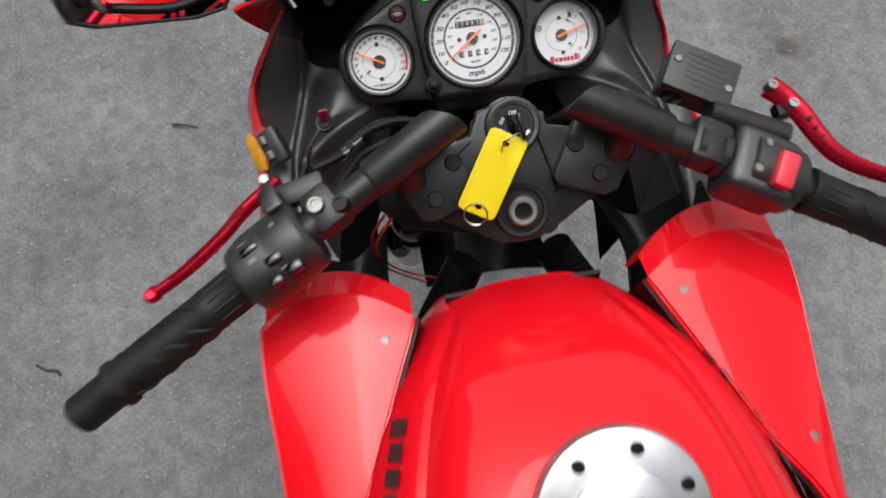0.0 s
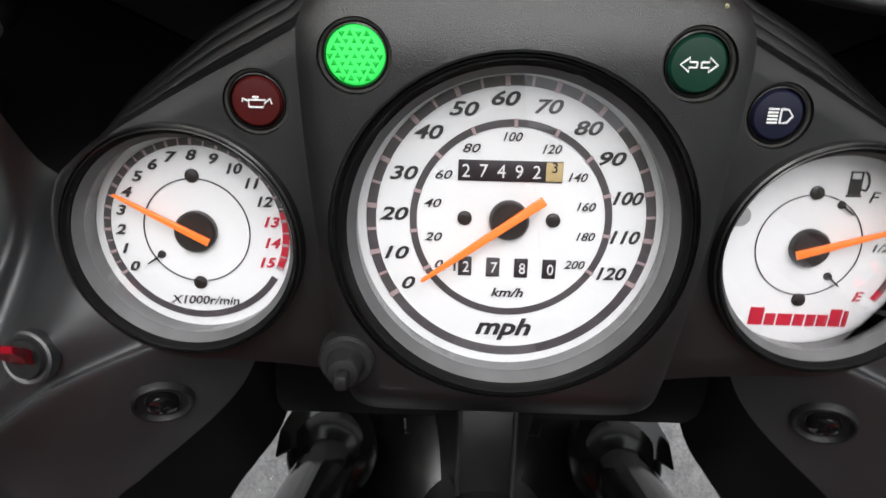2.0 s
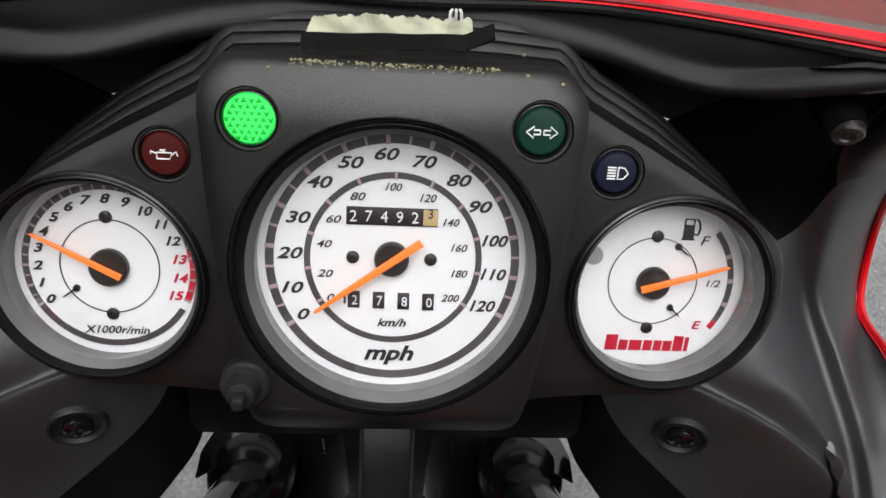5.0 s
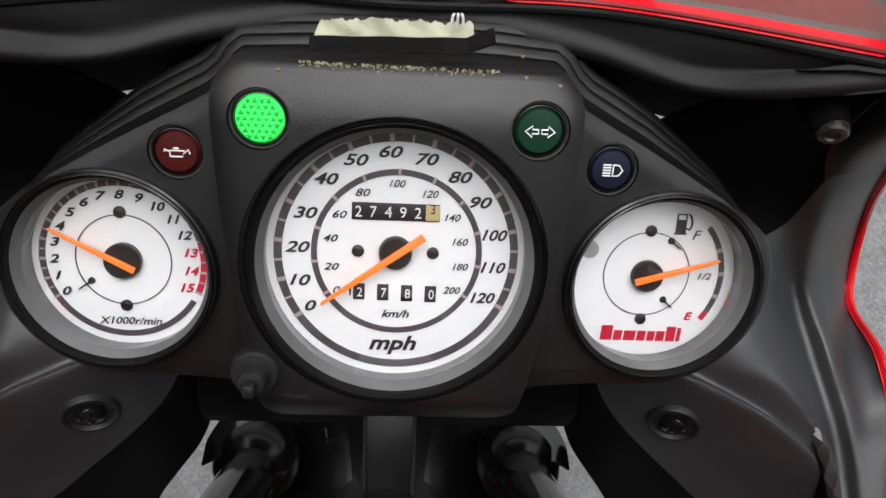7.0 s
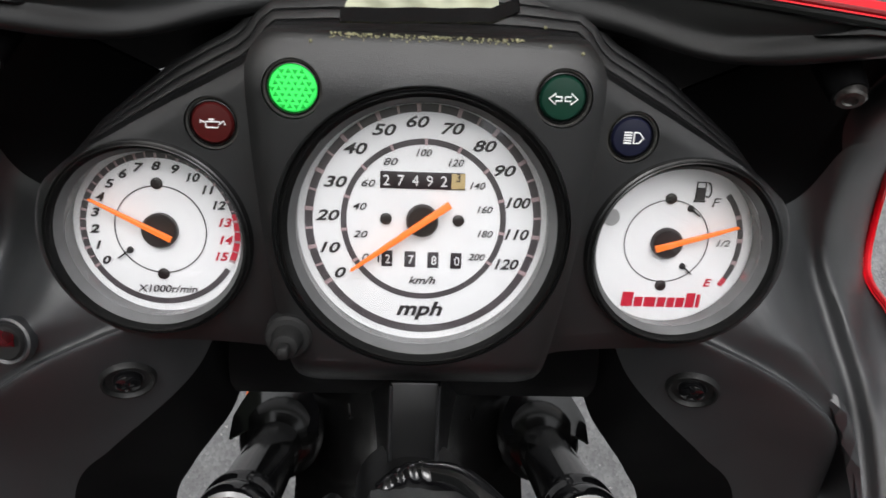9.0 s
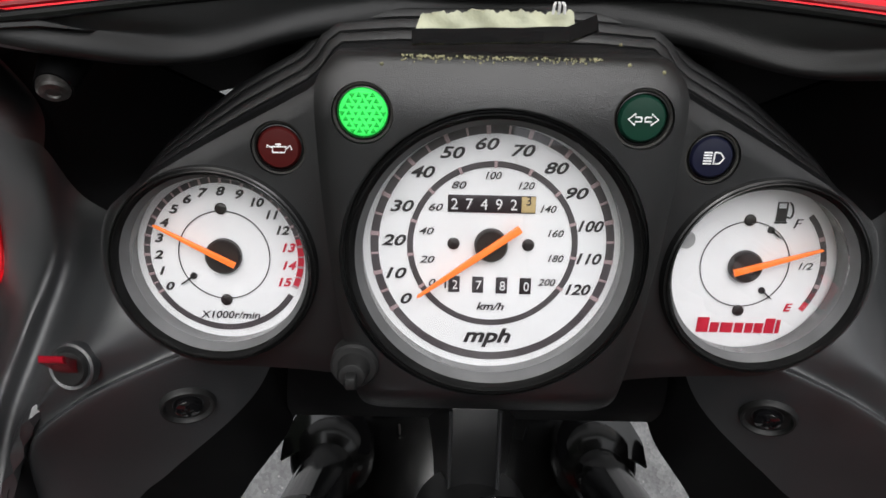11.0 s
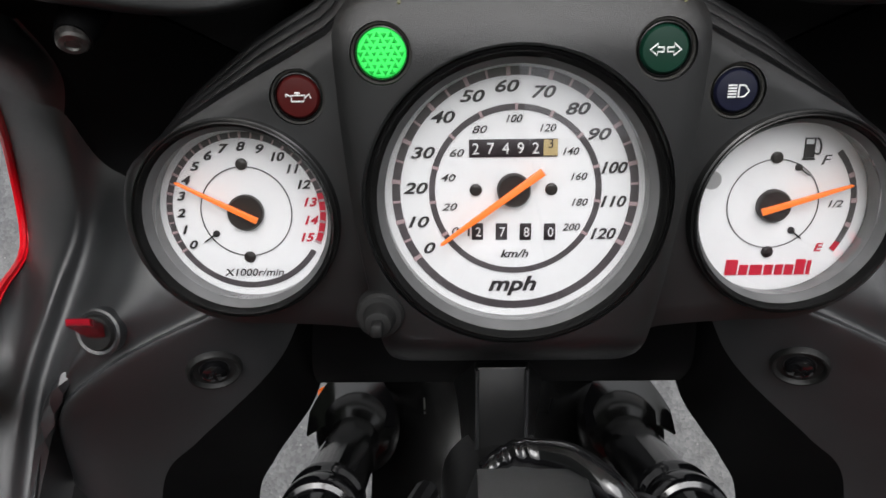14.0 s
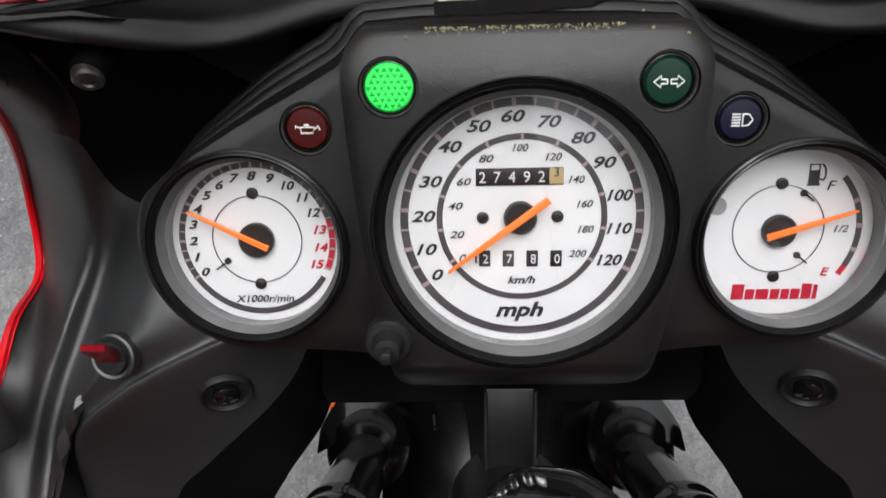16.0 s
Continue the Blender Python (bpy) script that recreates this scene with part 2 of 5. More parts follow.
def tube(points, radius, segs=12, n=8, caps=True, flat=1.0):
    """A swept round bar; radius may be a number or a function of the way along (0 to 1)."""
    path = smooth_path(points, n) if n > 1 else [Vector(q) for q in points]
    bm = bmesh.new()
    side, rings = None, []
    for i, q in enumerate(path):
        ahead = (path[min(i + 1, len(path) - 1)] - path[max(i - 1, 0)]).normalized()
        if side is None:
            side = ahead.orthogonal().normalized()
        side = (side - ahead * side.dot(ahead)).normalized()
        up = ahead.cross(side)
        r = radius(i / (len(path) - 1)) if callable(radius) else radius
        rings.append([bm.verts.new(q + r * (math.cos(2 * math.pi * k / segs) * side + flat * math.sin(2 * math.pi * k / segs) * up)) for k in range(segs)])
    for a, b in zip(rings, rings[1:]):
        for k in range(segs):
            bm.faces.new((a[k], a[(k + 1) % segs], b[(k + 1) % segs], b[k]))
    if caps:
        bm.faces.new(rings[0][::-1])
        bm.faces.new(rings[-1])
    return bm


def rod(a, b, profile, segs=24):
    """A turned bar from a to b; profile rows of (way along in metres, radius)."""
    a, b = Vector(a), Vector(b)
    m = Matrix.Translation(a) @ (b - a).to_track_quat("Z", "Y").to_matrix().to_4x4()
    rows = [(r, z) for z, r in profile]
    return lathe([(0, rows[0][1]), *rows, (0, rows[-1][1])], segs, m)


def block(sx, sy, sz, bevel=0.002, m=None, segs=2):
    bm = bmesh.new()
    bmesh.ops.create_cube(bm, size=1.0)
    bm.transform(Matrix.Diagonal((sx, sy, sz, 1)))
    if bevel:
        bmesh.ops.bevel(bm, geom=bm.edges[:], offset=bevel, segments=segs, affect="EDGES", profile=0.5)
    if m is not None:
        bm.transform(m)
    return bm


def offset_line(pts, d):
    """A closed line moved outwards by d (a number or a function of the point)."""
    out, n = [], len(pts)
    for i in range(n):
        a, b, c = Vector(pts[i - 1]), Vector(pts[i]), Vector(pts[(i + 1) % n])
        t = ((b - a).normalized() + (c - b).normalized()).normalized()
        normal = Vector((t.y, -t.x))
        out.append(b + normal * (d(b) if callable(d) else d))
    return out


def stack(layers):
    """A solid from closed lines of equal count, each a list of 3D points, capped at both ends."""
    bm = bmesh.new()
    rings = [[bm.verts.new(q) for q in layer] for layer in layers]
    for a, b in zip(rings, rings[1:]):
        for k in range(len(a)):
            bm.faces.new((a[k], a[(k + 1) % len(a)], b[(k + 1) % len(a)], b[k]))
    bm.faces.new(rings[0][::-1])
    bm.faces.new(rings[-1])
    return bm


def prism(outline, z0, z1, bevel=0.0, m=None):
    """An upright solid on a flat outline, counter-clockwise, with a softened upper edge."""
    layers = [[(x, y, z0) for x, y in outline]]
    if bevel:
        layers += [[(x, y, z1 - bevel) for x, y in outline], [(x, y, z1 - bevel * 0.3) for x, y in offset_line(outline, -bevel * 0.3)], [(x, y, z1) for x, y in offset_line(outline, -bevel)]]
    else:
        layers += [[(x, y, z1) for x, y in outline]]
    bm = stack(layers)
    if m is not None:
        bm.transform(m)
    return bm


def sheet(fn, nu, nv, thick=0.003):
    """A curved panel with thickness: fn(u, v) gives the outer face for u and v from 0 to 1."""
    bm = bmesh.new()
    grid = [[Vector(fn(i / nu, j / nv)) for j in range(nv + 1)] for i in range(nu + 1)]
    top = [[bm.verts.new(q) for q in row] for row in grid]
    low = []
    for i in range(nu + 1):
        row = []
        for j in range(nv + 1):
            a = grid[min(i + 1, nu)][j] - grid[max(i - 1, 0)][j]
            b = grid[i][min(j + 1, nv)] - grid[i][max(j - 1, 0)]
            row.append(bm.verts.new(grid[i][j] - a.cross(b).normalized() * thick))
        low.append(row)
    for i in range(nu):
        for j in range(nv):
            bm.faces.new((top[i][j], top[i + 1][j], top[i + 1][j + 1], top[i][j + 1]))
            bm.faces.new((low[i][j], low[i][j + 1], low[i + 1][j + 1], low[i + 1][j]))
    for i in range(nu):
        bm.faces.new((top[i][0], low[i][0], low[i + 1][0], top[i + 1][0]))
        bm.faces.new((top[i][nv], top[i + 1][nv], low[i + 1][nv], low[i][nv]))
    for j in range(nv):
        bm.faces.new((top[0][j], top[0][j + 1], low[0][j + 1], low[0][j]))
        bm.faces.new((top[nu][j], low[nu][j], low[nu][j + 1], top[nu][j + 1]))
    return bm


def along(points, t):
    """A point at share t of a smooth line."""
    path = smooth_path(points, 12)
    f = max(0.0, min(1.0, t)) * (len(path) - 1)
    i = min(int(f), len(path) - 2)
    return path[i].lerp(path[i + 1], f - i)


def carve(bm, cutters):
    """The solid less the cutters, worked out once."""
    def temp(b):
        me = bpy.data.meshes.new("tmp")
        b.to_mesh(me)
        b.free()
        return new("tmp", me)
    bmesh.ops.recalc_face_normals(bm, faces=bm.faces)
    body = temp(bm)
    tools = []
    for c in cutters:
        bmesh.ops.recalc_face_normals(c, faces=c.faces)
        t = temp(c)
        tools.append(t)
        mod = body.modifiers.new("cut", "BOOLEAN")
        mod.operation, mod.solver, mod.object = "DIFFERENCE", "EXACT", t
    bpy.context.view_layer.update()
    me = bpy.data.meshes.new_from_object(body.evaluated_get(bpy.context.evaluated_depsgraph_get()))
    out = bmesh.new()
    out.from_mesh(me)
    bpy.data.meshes.remove(me)
    for o in (body, *tools):
        data = o.data
        bpy.data.objects.remove(o)
        bpy.data.meshes.remove(data)
    return out


def lettering(body, size, place, mat, parent, name="numeral", slant=0.25, wide=1.0, m=None, turn=0.0, bold=0.0, label="", thick=0.00012, align="CENTER"):
    """Raised print in the built-in font, centred at place."""
    cu = bpy.data.curves.new("tmp", "FONT")
    cu.body, cu.size, cu.shear, cu.extrude, cu.offset = body, size, slant, thick, bold * size
    cu.align_x, cu.align_y, cu.resolution_u = align, "CENTER", 3
    tmp = new("tmp", cu)
    bpy.context.view_layer.update()
    me = bpy.data.meshes.new_from_object(tmp.evaluated_get(bpy.context.evaluated_depsgraph_get()))
    bpy.data.objects.remove(tmp)
    bpy.data.curves.remove(cu)
    bm = bmesh.new()
    bm.from_mesh(me)
    bpy.data.meshes.remove(me)
    low = [min(v.co[k] for v in bm.verts) for k in (0, 1)]
    high = [max(v.co[k] for v in bm.verts) for k in (0, 1)]
    if align == "CENTER":
        bm.transform(Matrix.Translation((-(low[0] + high[0]) / 2, -(low[1] + high[1]) / 2, 0)))
    bm.transform((DASH if m is None else m) @ pose(*place, 0, 0, turn) @ Matrix.Diagonal((wide, 1, 1, 1)))
    return link(name, bm, mat, parent, label, smooth=False)


def arc_band(r0, r1, a0, a1, z, thick=0.00012, segs=None):
    """A flat curved strip between two radii, angles in degrees."""
    segs = segs or max(4, int(abs(a1 - a0) / 4))
    closed = abs(a1 - a0) >= 359.9
    bm = bmesh.new()
    cols = []
    for k in range(segs + (0 if closed else 1)):
        a = radians(a0 + (a1 - a0) * k / segs)
        c, s = math.cos(a), math.sin(a)
        cols.append([bm.verts.new((r * c, r * s, h)) for r, h in ((r0, z - thick), (r0, z + thick), (r1, z + thick), (r1, z - thick))])
    for i in range(len(cols) if closed else len(cols) - 1):
        a, b = cols[i], cols[(i + 1) % len(cols)]
        for k in range(4):
            bm.faces.new((a[k], a[(k + 1) % 4], b[(k + 1) % 4], b[k]))
    if not closed:
        bm.faces.new(cols[0][::-1])
        bm.faces.new(cols[-1])
    return bm

# ---- ground ----
def ground_mesh():
    bm = bmesh.new()
    lines = [-300, -60, -12, -5] + [-3 + 0.25 * k for k in range(25)] + [5, 12, 60, 300]
    rows = [[bm.verts.new((x, y, 0.001 * noise.noise(Vector((x * 1.3, y * 1.3, 0))) if max(abs(x), abs(y)) < 4 else 0)) for y in lines] for x in lines]
    for i in range(len(lines) - 1):
        for j in range(len(lines) - 1):
            bm.faces.new((rows[i][j], rows[i + 1][j], rows[i + 1][j + 1], rows[i][j + 1]))
    return bm


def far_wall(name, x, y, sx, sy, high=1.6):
    tagged(link(name, block(sx, sy, high, 0.05, pose(x, y, high / 2)), DARK_WALL), "unseen plain dark green wall added to block sky and darken reflections", "wall", kind="structure")


# Unseen walls, added to block sky light and darken reflections in the cockpit.
DARK_WALL = material("dark_wall_green", (0.045, 0.055, 0.035), 0.9, bump=0.6, scale=6, vary=0.5, vary_scale=1.5)
far_wall("wall_north", 0, 9, 18.6, 0.3)
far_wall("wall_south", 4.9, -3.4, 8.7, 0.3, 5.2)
# The tall one stands in for the dark shape mirrored in the gauge lens.
far_wall("wall_blocker", -4.4, -3.4, 9.9, 0.3, 8.5)
far_wall("wall_east", 9.2, 2.8, 0.3, 12.1)
far_wall("wall_west", -4.6, 2.9, 0.3, 12.0, 6.0)
tagged(link("ground", ground_mesh(), ASPHALT), "worn grey asphalt with pale stone chips", "asphalt", kind="structure")


twig = link("twig", tube([(-0.612, 0.51, 0.008), (-0.585, 0.503, 0.011), (-0.551, 0.492, 0.007)], lambda t: 0.0035 * (1 - 0.6 * t), 7, 4), TWIG)
tagged(twig, "short dark dry twig lying on asphalt", "twig")
twig = link("twig", tube([(-0.95, -0.03, 0.008), (-0.93, -0.045, 0.01), (-0.905, -0.05, 0.007), (-0.9, -0.062, 0.007)], 0.0028, 7, 4), TWIG)
tagged(twig, "bent thin dark twig lying on asphalt", "twig")


def pebbles(name, count, spread, size, mat, label, category, seed):
    """Loose stones, too many to count."""
    rnd = random.Random(seed)
    verts, faces = [], []
    for _ in range(count):
        x, y = spread(rnd)
        s = size * rnd.uniform(0.5, 1.4)
        base = len(verts)
        turn = rnd.uniform(0, 6.28)
        for a, b, c in ((1, 0, 0), (0.3, 0.9, 0), (-0.8, 0.5, 0), (-0.7, -0.7, 0), (0.5, -0.8, 0), (0.1, 0.1, 0.8)):
            a, b = a * rnd.uniform(0.7, 1.2), b * rnd.uniform(0.7, 1.2)
            verts.append((x + s * (a * math.cos(turn) - b * math.sin(turn)), y + s * (a * math.sin(turn) + b * math.cos(turn)), 0.002 + s * c))
        faces += [(base + k, base + (k + 1) % 5, base + 5) for k in range(5)]
    me = bpy.data.meshes.new(name)
    me.from_pydata(verts, [], faces)
    me.materials.append(mat)
    tagged(new(name, me), label, category, kind="stuff")


pebbles("stone_chippings", 3200, lambda r: (r.uniform(-1.8, 1.8), r.uniform(-0.9, 1.6)), 0.0022, STONE, "scattered pale chippings bedded in worn asphalt", "chippings", 5)
pebbles("leaf_litter", 500, lambda r: (r.uniform(0.75, 2.2), 0.86 + r.uniform(0, 0.22) ** 1.0), 0.012, LITTER, "strip of dry leaf litter along the asphalt edge", "leaf litter", 6)

# ---- the motorcycle ----
bike = new("motorcycle")
bike.empty_display_size = 0.2
bike.location = (0, 0, 0)
tagged(bike, "red sports motorcycle with black cockpit parked on asphalt", "motorcycle")

# instrument housing: a wide black pod with stepped ribs along its brow
SIDE = 0.0878
GAUGE_Y = -0.0085
HALF = [(0.0, -0.0565), (0.02, -0.0555), (0.036, -0.0535), (0.05, -0.0490), (0.0615, -0.0478), (0.072, -0.0472)]
HALF += [(SIDE + 0.0385 * math.cos(radians(a)), GAUGE_Y + 0.0385 * math.sin(radians(a))) for a in range(-96, 25, 8)]
HALF += [(0.1205, 0.0105), (0.1135, 0.0165), (0.104, 0.0235), (0.0905, 0.0312), (0.0775, 0.0383), (0.0665, 0.0440), (0.0572, 0.0490), (0.0525, 0.0530), (0.0490, 0.0580), (0.0465, 0.0600), (0.03, 0.0610), (0.0, 0.0615)]


def both(half):
    """A closed counter-clockwise line from its right half, bottom to top."""
    return half + [(-x, y) for x, y in half[-2:0:-1]]


OUT = both(HALF)


def brow(q):
    return max(0.0, min(1.0, (q.y - 0.004) / 0.036))


def rib(d):
    return lambda q: d * brow(q) - 0.002 * (1 - brow(q))


def layer(d, z, rising=0.0):
    return [(q.x, q.y, z + rising * q.y) for q in offset_line(OUT, d)]


# three stepped ribs: each a soft tread, a sharp nosing and a short riser
wing = [layer(rib(0.0080), -0.055)]
for d, z in ((0.0104, -0.0150), (0.0070, -0.0100), (0.0036, -0.0050)):
    wing += [layer(rib(d - 0.0002), z - 0.0022), layer(rib(d), z - 0.0006), layer(rib(d - 0.0006), z), layer(rib(d - 0.0024), z + 0.0006), layer(rib(d - 0.0030), z + 0.0002)]
wing = stack(wing + [layer(rib(0.0003), -0.0042, 0.02), layer(-0.0006, -0.0010, 0.06), layer(-0.0022, 0.0008, 0.09), layer(-0.0045, 0.0016, 0.1), layer(-0.0075, 0.002, 0.1)])
hole = lambda x, y, r, z0=-0.03, z1=0.08: lathe([(0, z0), (r, z0), (r, z1), (0, z1)], 48, pose(x, y, 0))
wing = carve(wing, [hole(SIDE, GAUGE_Y, 0.0325), hole(-SIDE, GAUGE_Y, 0.0325), hole(0.0, -0.001, 0.0470),
                    hole(0.0653, 0.0298, 0.0084, -0.008), hole(-0.0653, 0.0298, 0.0084, -0.008)])
housing = part("instrument_housing", wing, BLACK, bike, "textured black plastic instrument housing with ribbed brow", DASH)

# raised middle panel of the housing
MID = both([(0.0, -0.0645), (0.02, -0.0640), (0.034, -0.0625), (0.0405, -0.059), (0.0432, -0.050), (0.0452, -0.040), (0.0480, -0.022), (0.0505, 0.0), (0.0520, 0.022), (0.0528, 0.042), (0.0527, 0.0485), (0.0512, 0.0530), (0.0455, 0.0565), (0.0, 0.0578)])


def mid_layer(d, z, rising):
    out = []
    for q in offset_line(MID, d):
        lift = z + rising * q.y
        if q.y > 0.048:
            lift -= 3.2 * (q.y - 0.048) ** 1.25 * (0.35 + max(0.0, z) * 30)
        if q.y < -0.046:
            lift -= 62.0 * (q.y + 0.046) ** 2 * (1 if z > 0 else 0)
        out.append((q.x, q.y, lift))
    return out


panel = stack([mid_layer(0.001, -0.045, 0.0), mid_layer(0.0, 0.008, 0.08), mid_layer(-0.0006, 0.0112, 0.1), mid_layer(-0.0018, 0.0126, 0.1), mid_layer(-0.0075, 0.0130, 0.1)])
panel = carve(panel, [hole(0, -0.0015, 0.0455), hole(0.0393, 0.0422, 0.0086, 0.008), hole(-0.0383, 0.0422, 0.0086, 0.008)])
part("middle_panel", panel, BLACK, housing, "raised black textured panel round the speedometer", DASH)


MID_Y = (-0.0600, -0.050, -0.040, -0.022, 0.0, 0.022, 0.042, 0.0485, 0.053, 0.0583)
MID_X = (0.0395, 0.0420, 0.0441, 0.0469, 0.0495, 0.0511, 0.0519, 0.0518, 0.0505, 0.0462)


def panel_face(u, v):
    """The face of the middle panel: flat round the dial, rolling down at its brow and curling under at its foot."""
    y = -0.0600 + 0.1183 * min(1.0, v / 0.94)
    roll = 15.0 * max(0.0, y - 0.040) ** 2 + 62.0 * min(0.0, y + 0.046) ** 2 + (0.0 if v < 0.94 else 0.014 * (v - 0.94) / 0.06)
    k = 2 * u - 1
    return (float(np.interp(y, MID_Y, MID_X)) * k, y + (0.0012 * (v - 0.94) / 0.06 if v > 0.94 else 0.0), 0.0160 + 0.1 * y - roll - 0.0022 * abs(k) ** 16)


cap = carve(sheet(panel_face, 56, 72, 0.002), [hole(0.0393, 0.0422, 0.0086, -0.04, 0.05), hole(-0.0383, 0.0422, 0.0086, -0.04, 0.05), hole(0, -0.0015, 0.0462, -0.04, 0.05)])
part("panel_face", cap, BLACK, housing, "rounded textured black brow and face", DASH, limit=50)


def bezel(x, y, r, low, wide, rising, name):
    """A ring round a gauge: a smoked funnel widening from the aperture r, inside a stepped black rim."""
    t = low + 0.0062
    funnel = lathe([(r + 0.0008, low - 0.0085), (r + 0.0002, low - 0.0006), (r, low), (r + 0.0003, low + 0.0004), (r + 0.42 * wide, t - 0.0026), (r + 0.45 * wide, t - 0.0024), (r + 0.47 * wide, low - 0.0085)], 128)
    rim = lathe([(r + 0.49 * wide, low - 0.0085), (r + 0.49 * wide, t - 0.0024), (r + 0.56 * wide, t - 0.0020), (r + 0.74 * wide, t - 0.0006), (r + 0.80 * wide, t + 0.0002), (r + 0.9 * wide, t), (r + 0.95 * wide, t - 0.0009), (r + 1.02 * wide, t - 0.0010), (r + 1.06 * wide, t - 0.0003), (r + 1.2 * wide, t - 0.0006), (r + 1.28 * wide, t - 0.003), (r + 1.3 * wide, low - 0.0085)], 128)
    for bm in (funnel, rim):
        for v in bm.verts:
            if v.co.z > low - 0.008:
                v.co.z += rising * v.co.y
        bm.transform(pose(x, y, 0))
    ob = part(name, rim, WELL, housing, "stepped black bezel ring", DASH)
    part("funnel", funnel, SMOKED, ob, "smoked grey inner ring", DASH)


bezel(0.0003, -0.0015, 0.0403, 0.0080, 0.0044, 0.04, "bezel")
for s in (-1, 1):
    bezel(s * SIDE - (0.0004 if s > 0 else 0), GAUGE_Y, 0.0283, -0.0004, 0.0036, 0.05, "bezel")


def gauge(name, x, y, z, r, label):
    """A white gauge face, as its own part; prints and needle hang on it."""
    m = DASH @ pose(x, y, z)
    ob = part(name, lathe([(0, -0.002), (r, -0.002), (r, 0), (0, 0)], 96), DIAL, bike, label, m)
    return ob, m


def screw(parent, m, x, y, r=0.0019, name="screw", mat=None):
    head = lathe([(0, 0.0009), (r * 0.55, 0.0009), (r * 0.9, 0.0006), (r, 0.0002), (r, -0.0002)], 16)
    for t in (20, 110):
        head = join(head, block(r * 1.25, r * 0.3, 0.0003, 0, pose(0, 0, 0.001, 0, 0, t)))
    part(name, head, mat or HUB, parent, "dark cross-head screw", m @ pose(x, y, 0.0002))


def needle(parent, m, angle, front, back, hub, z=0.0042, width=0.0011):
    part("needle_hub", lathe([(0, z - 0.0008), (hub * 0.9, z - 0.0008), (hub, z - 0.0016), (hub, 0)], 40), HUB, parent, "dark needle hub", m)
    outline = [(-back, -width * 1.15), (front * 0.5, -width * 0.85), (front, -width * 0.45), (front + 0.0006, 0), (front, width * 0.45), (front * 0.5, width * 0.85), (-back, width * 1.15)]
    part("needle", prism(outline, z, z + 0.0011, 0.0003), ORANGE, parent, "orange pointer with a faint added glow", m @ pose(0, 0, 0, 0, 0, angle))


# speedometer
speedo, SM = gauge("speedometer", 0, 0, 0, 0.0442, "round white speedometer face with black numerals")
RING = SM @ pose(0.0005, -0.0011, 0)
part("outer_band", arc_band(0.0363, 0.0389, 0, 360, 0.0002, segs=96), BAND, speedo, "grey printed ring", RING)
part("inner_band", arc_band(0.0253, 0.0272, 0, 360, 0.0002, segs=96), BAND, speedo, "grey printed ring", SM @ pose(0.0005, -0.0005, 0))
A0, STEP = 213.8, 19.98
MPH = [(-0.0268, -0.0189), (-0.0301, -0.0102), (-0.0309, 0.0008), (-0.0283, 0.0120), (-0.0219, 0.0229), (-0.0129, 0.0291), (-0.0023, 0.0320), (0.0088, 0.0301), (0.0194, 0.0249), (0.0263, 0.0171), (0.0314, 0.0066), (0.0316, -0.0042), (0.0289, -0.0147)]
for k, (x, y) in enumerate(MPH):
    lettering(str(10 * k), 0.0050, (x, y, 0.0003), PRINT, speedo, slant=0.3, wide=1.42 if k < 10 else 1.12, m=SM, bold=0.022)
for k in range(25):
    a = A0 - STEP * k / 2
    w_ = 1.0 if k % 2 == 0 else 0.55
    part("tick", arc_band(0.0361 if k % 2 == 0 else 0.0363, 0.0391 if k % 2 == 0 else 0.0389, a - w_, a + w_, 0.00045), PINKISH, speedo, m=RING)
KMH = [(-0.0185, -0.0132), (-0.0202, -0.0054), (-0.0205, 0.0040), (-0.0177, 0.0118), (-0.0106, 0.0190), (0.0, 0.0222), (0.0104, 0.0192), (0.0177, 0.0119), (0.0205, 0.0040), (0.0210, -0.0043), (0.0186, -0.0124)]
for k, (x, y) in enumerate(KMH):
    lettering(str(20 * k), 0.0033, (x, y, 0.0003), PRINT, speedo, slant=0.3, wide=1.36 if k < 5 else 1.08, m=SM, bold=0.008)
    a = 211.6 - 24.35 * k
    part("tick", arc_band(0.0251, 0.0274, a - 1.0, a + 1.0, 0.00045), PINKISH, speedo, m=SM @ pose(0.0005, -0.0005, 0))
lettering("mph", 0.0070, (0.0, -0.0321, 0.0003), PRINT, speedo, "unit_print", slant=0.3, wide=1.24, m=SM, bold=0.028)
lettering("km/h", 0.0036, (0.0006, -0.0210, 0.0003), PRINT, speedo, "unit_print", slant=0.3, wide=1.22, m=SM, bold=0.018)
odo = part("odometer", block(0.0276, 0.0056, 0.0006, 0.0002), DRUM, speedo, "six-wheel mechanical odometer", SM @ pose(-0.0002, 0.0131, 0.0002, 0, 0, 0))
for k, c in enumerate("27492"):
    lettering(c, 0.0050, (-0.0119 + 0.00465 * k, 0.0131, 0.0007), WHITE, odo, "digit", 0.0, 0.95, SM)
wheel = part("fraction_wheel", block(0.0044, 0.0050, 0.0005, 0.0001), CREAM, odo, "cream last wheel", SM @ pose(0.0113, 0.0132, 0.0005, 0, 0, 0))
lettering("3", 0.0042, (0.0113, 0.0145, 0.0009), PRINT, odo, "digit", 0.0, 0.95, SM)
for k, c in enumerate("2780"):
    x = -0.0114 + 0.0077 * k
    y = -0.0136 - 0.0001 * k
    win = part("trip_wheel", block(0.0037, 0.0055, 0.0006, 0.0002), DRUM, speedo, "black trip counter wheel", SM @ pose(x, y, 0.0002))
    lettering(c, 0.0044, (x + 0.0003, y, 0.0007), WHITE, win, "digit", 0.0, 0.9, SM)
part("trip_mark", block(0.0006, 0.0032, 0.0003, 0), PRINT, speedo, "", SM @ pose(-0.0142, -0.0135, 0.0002))
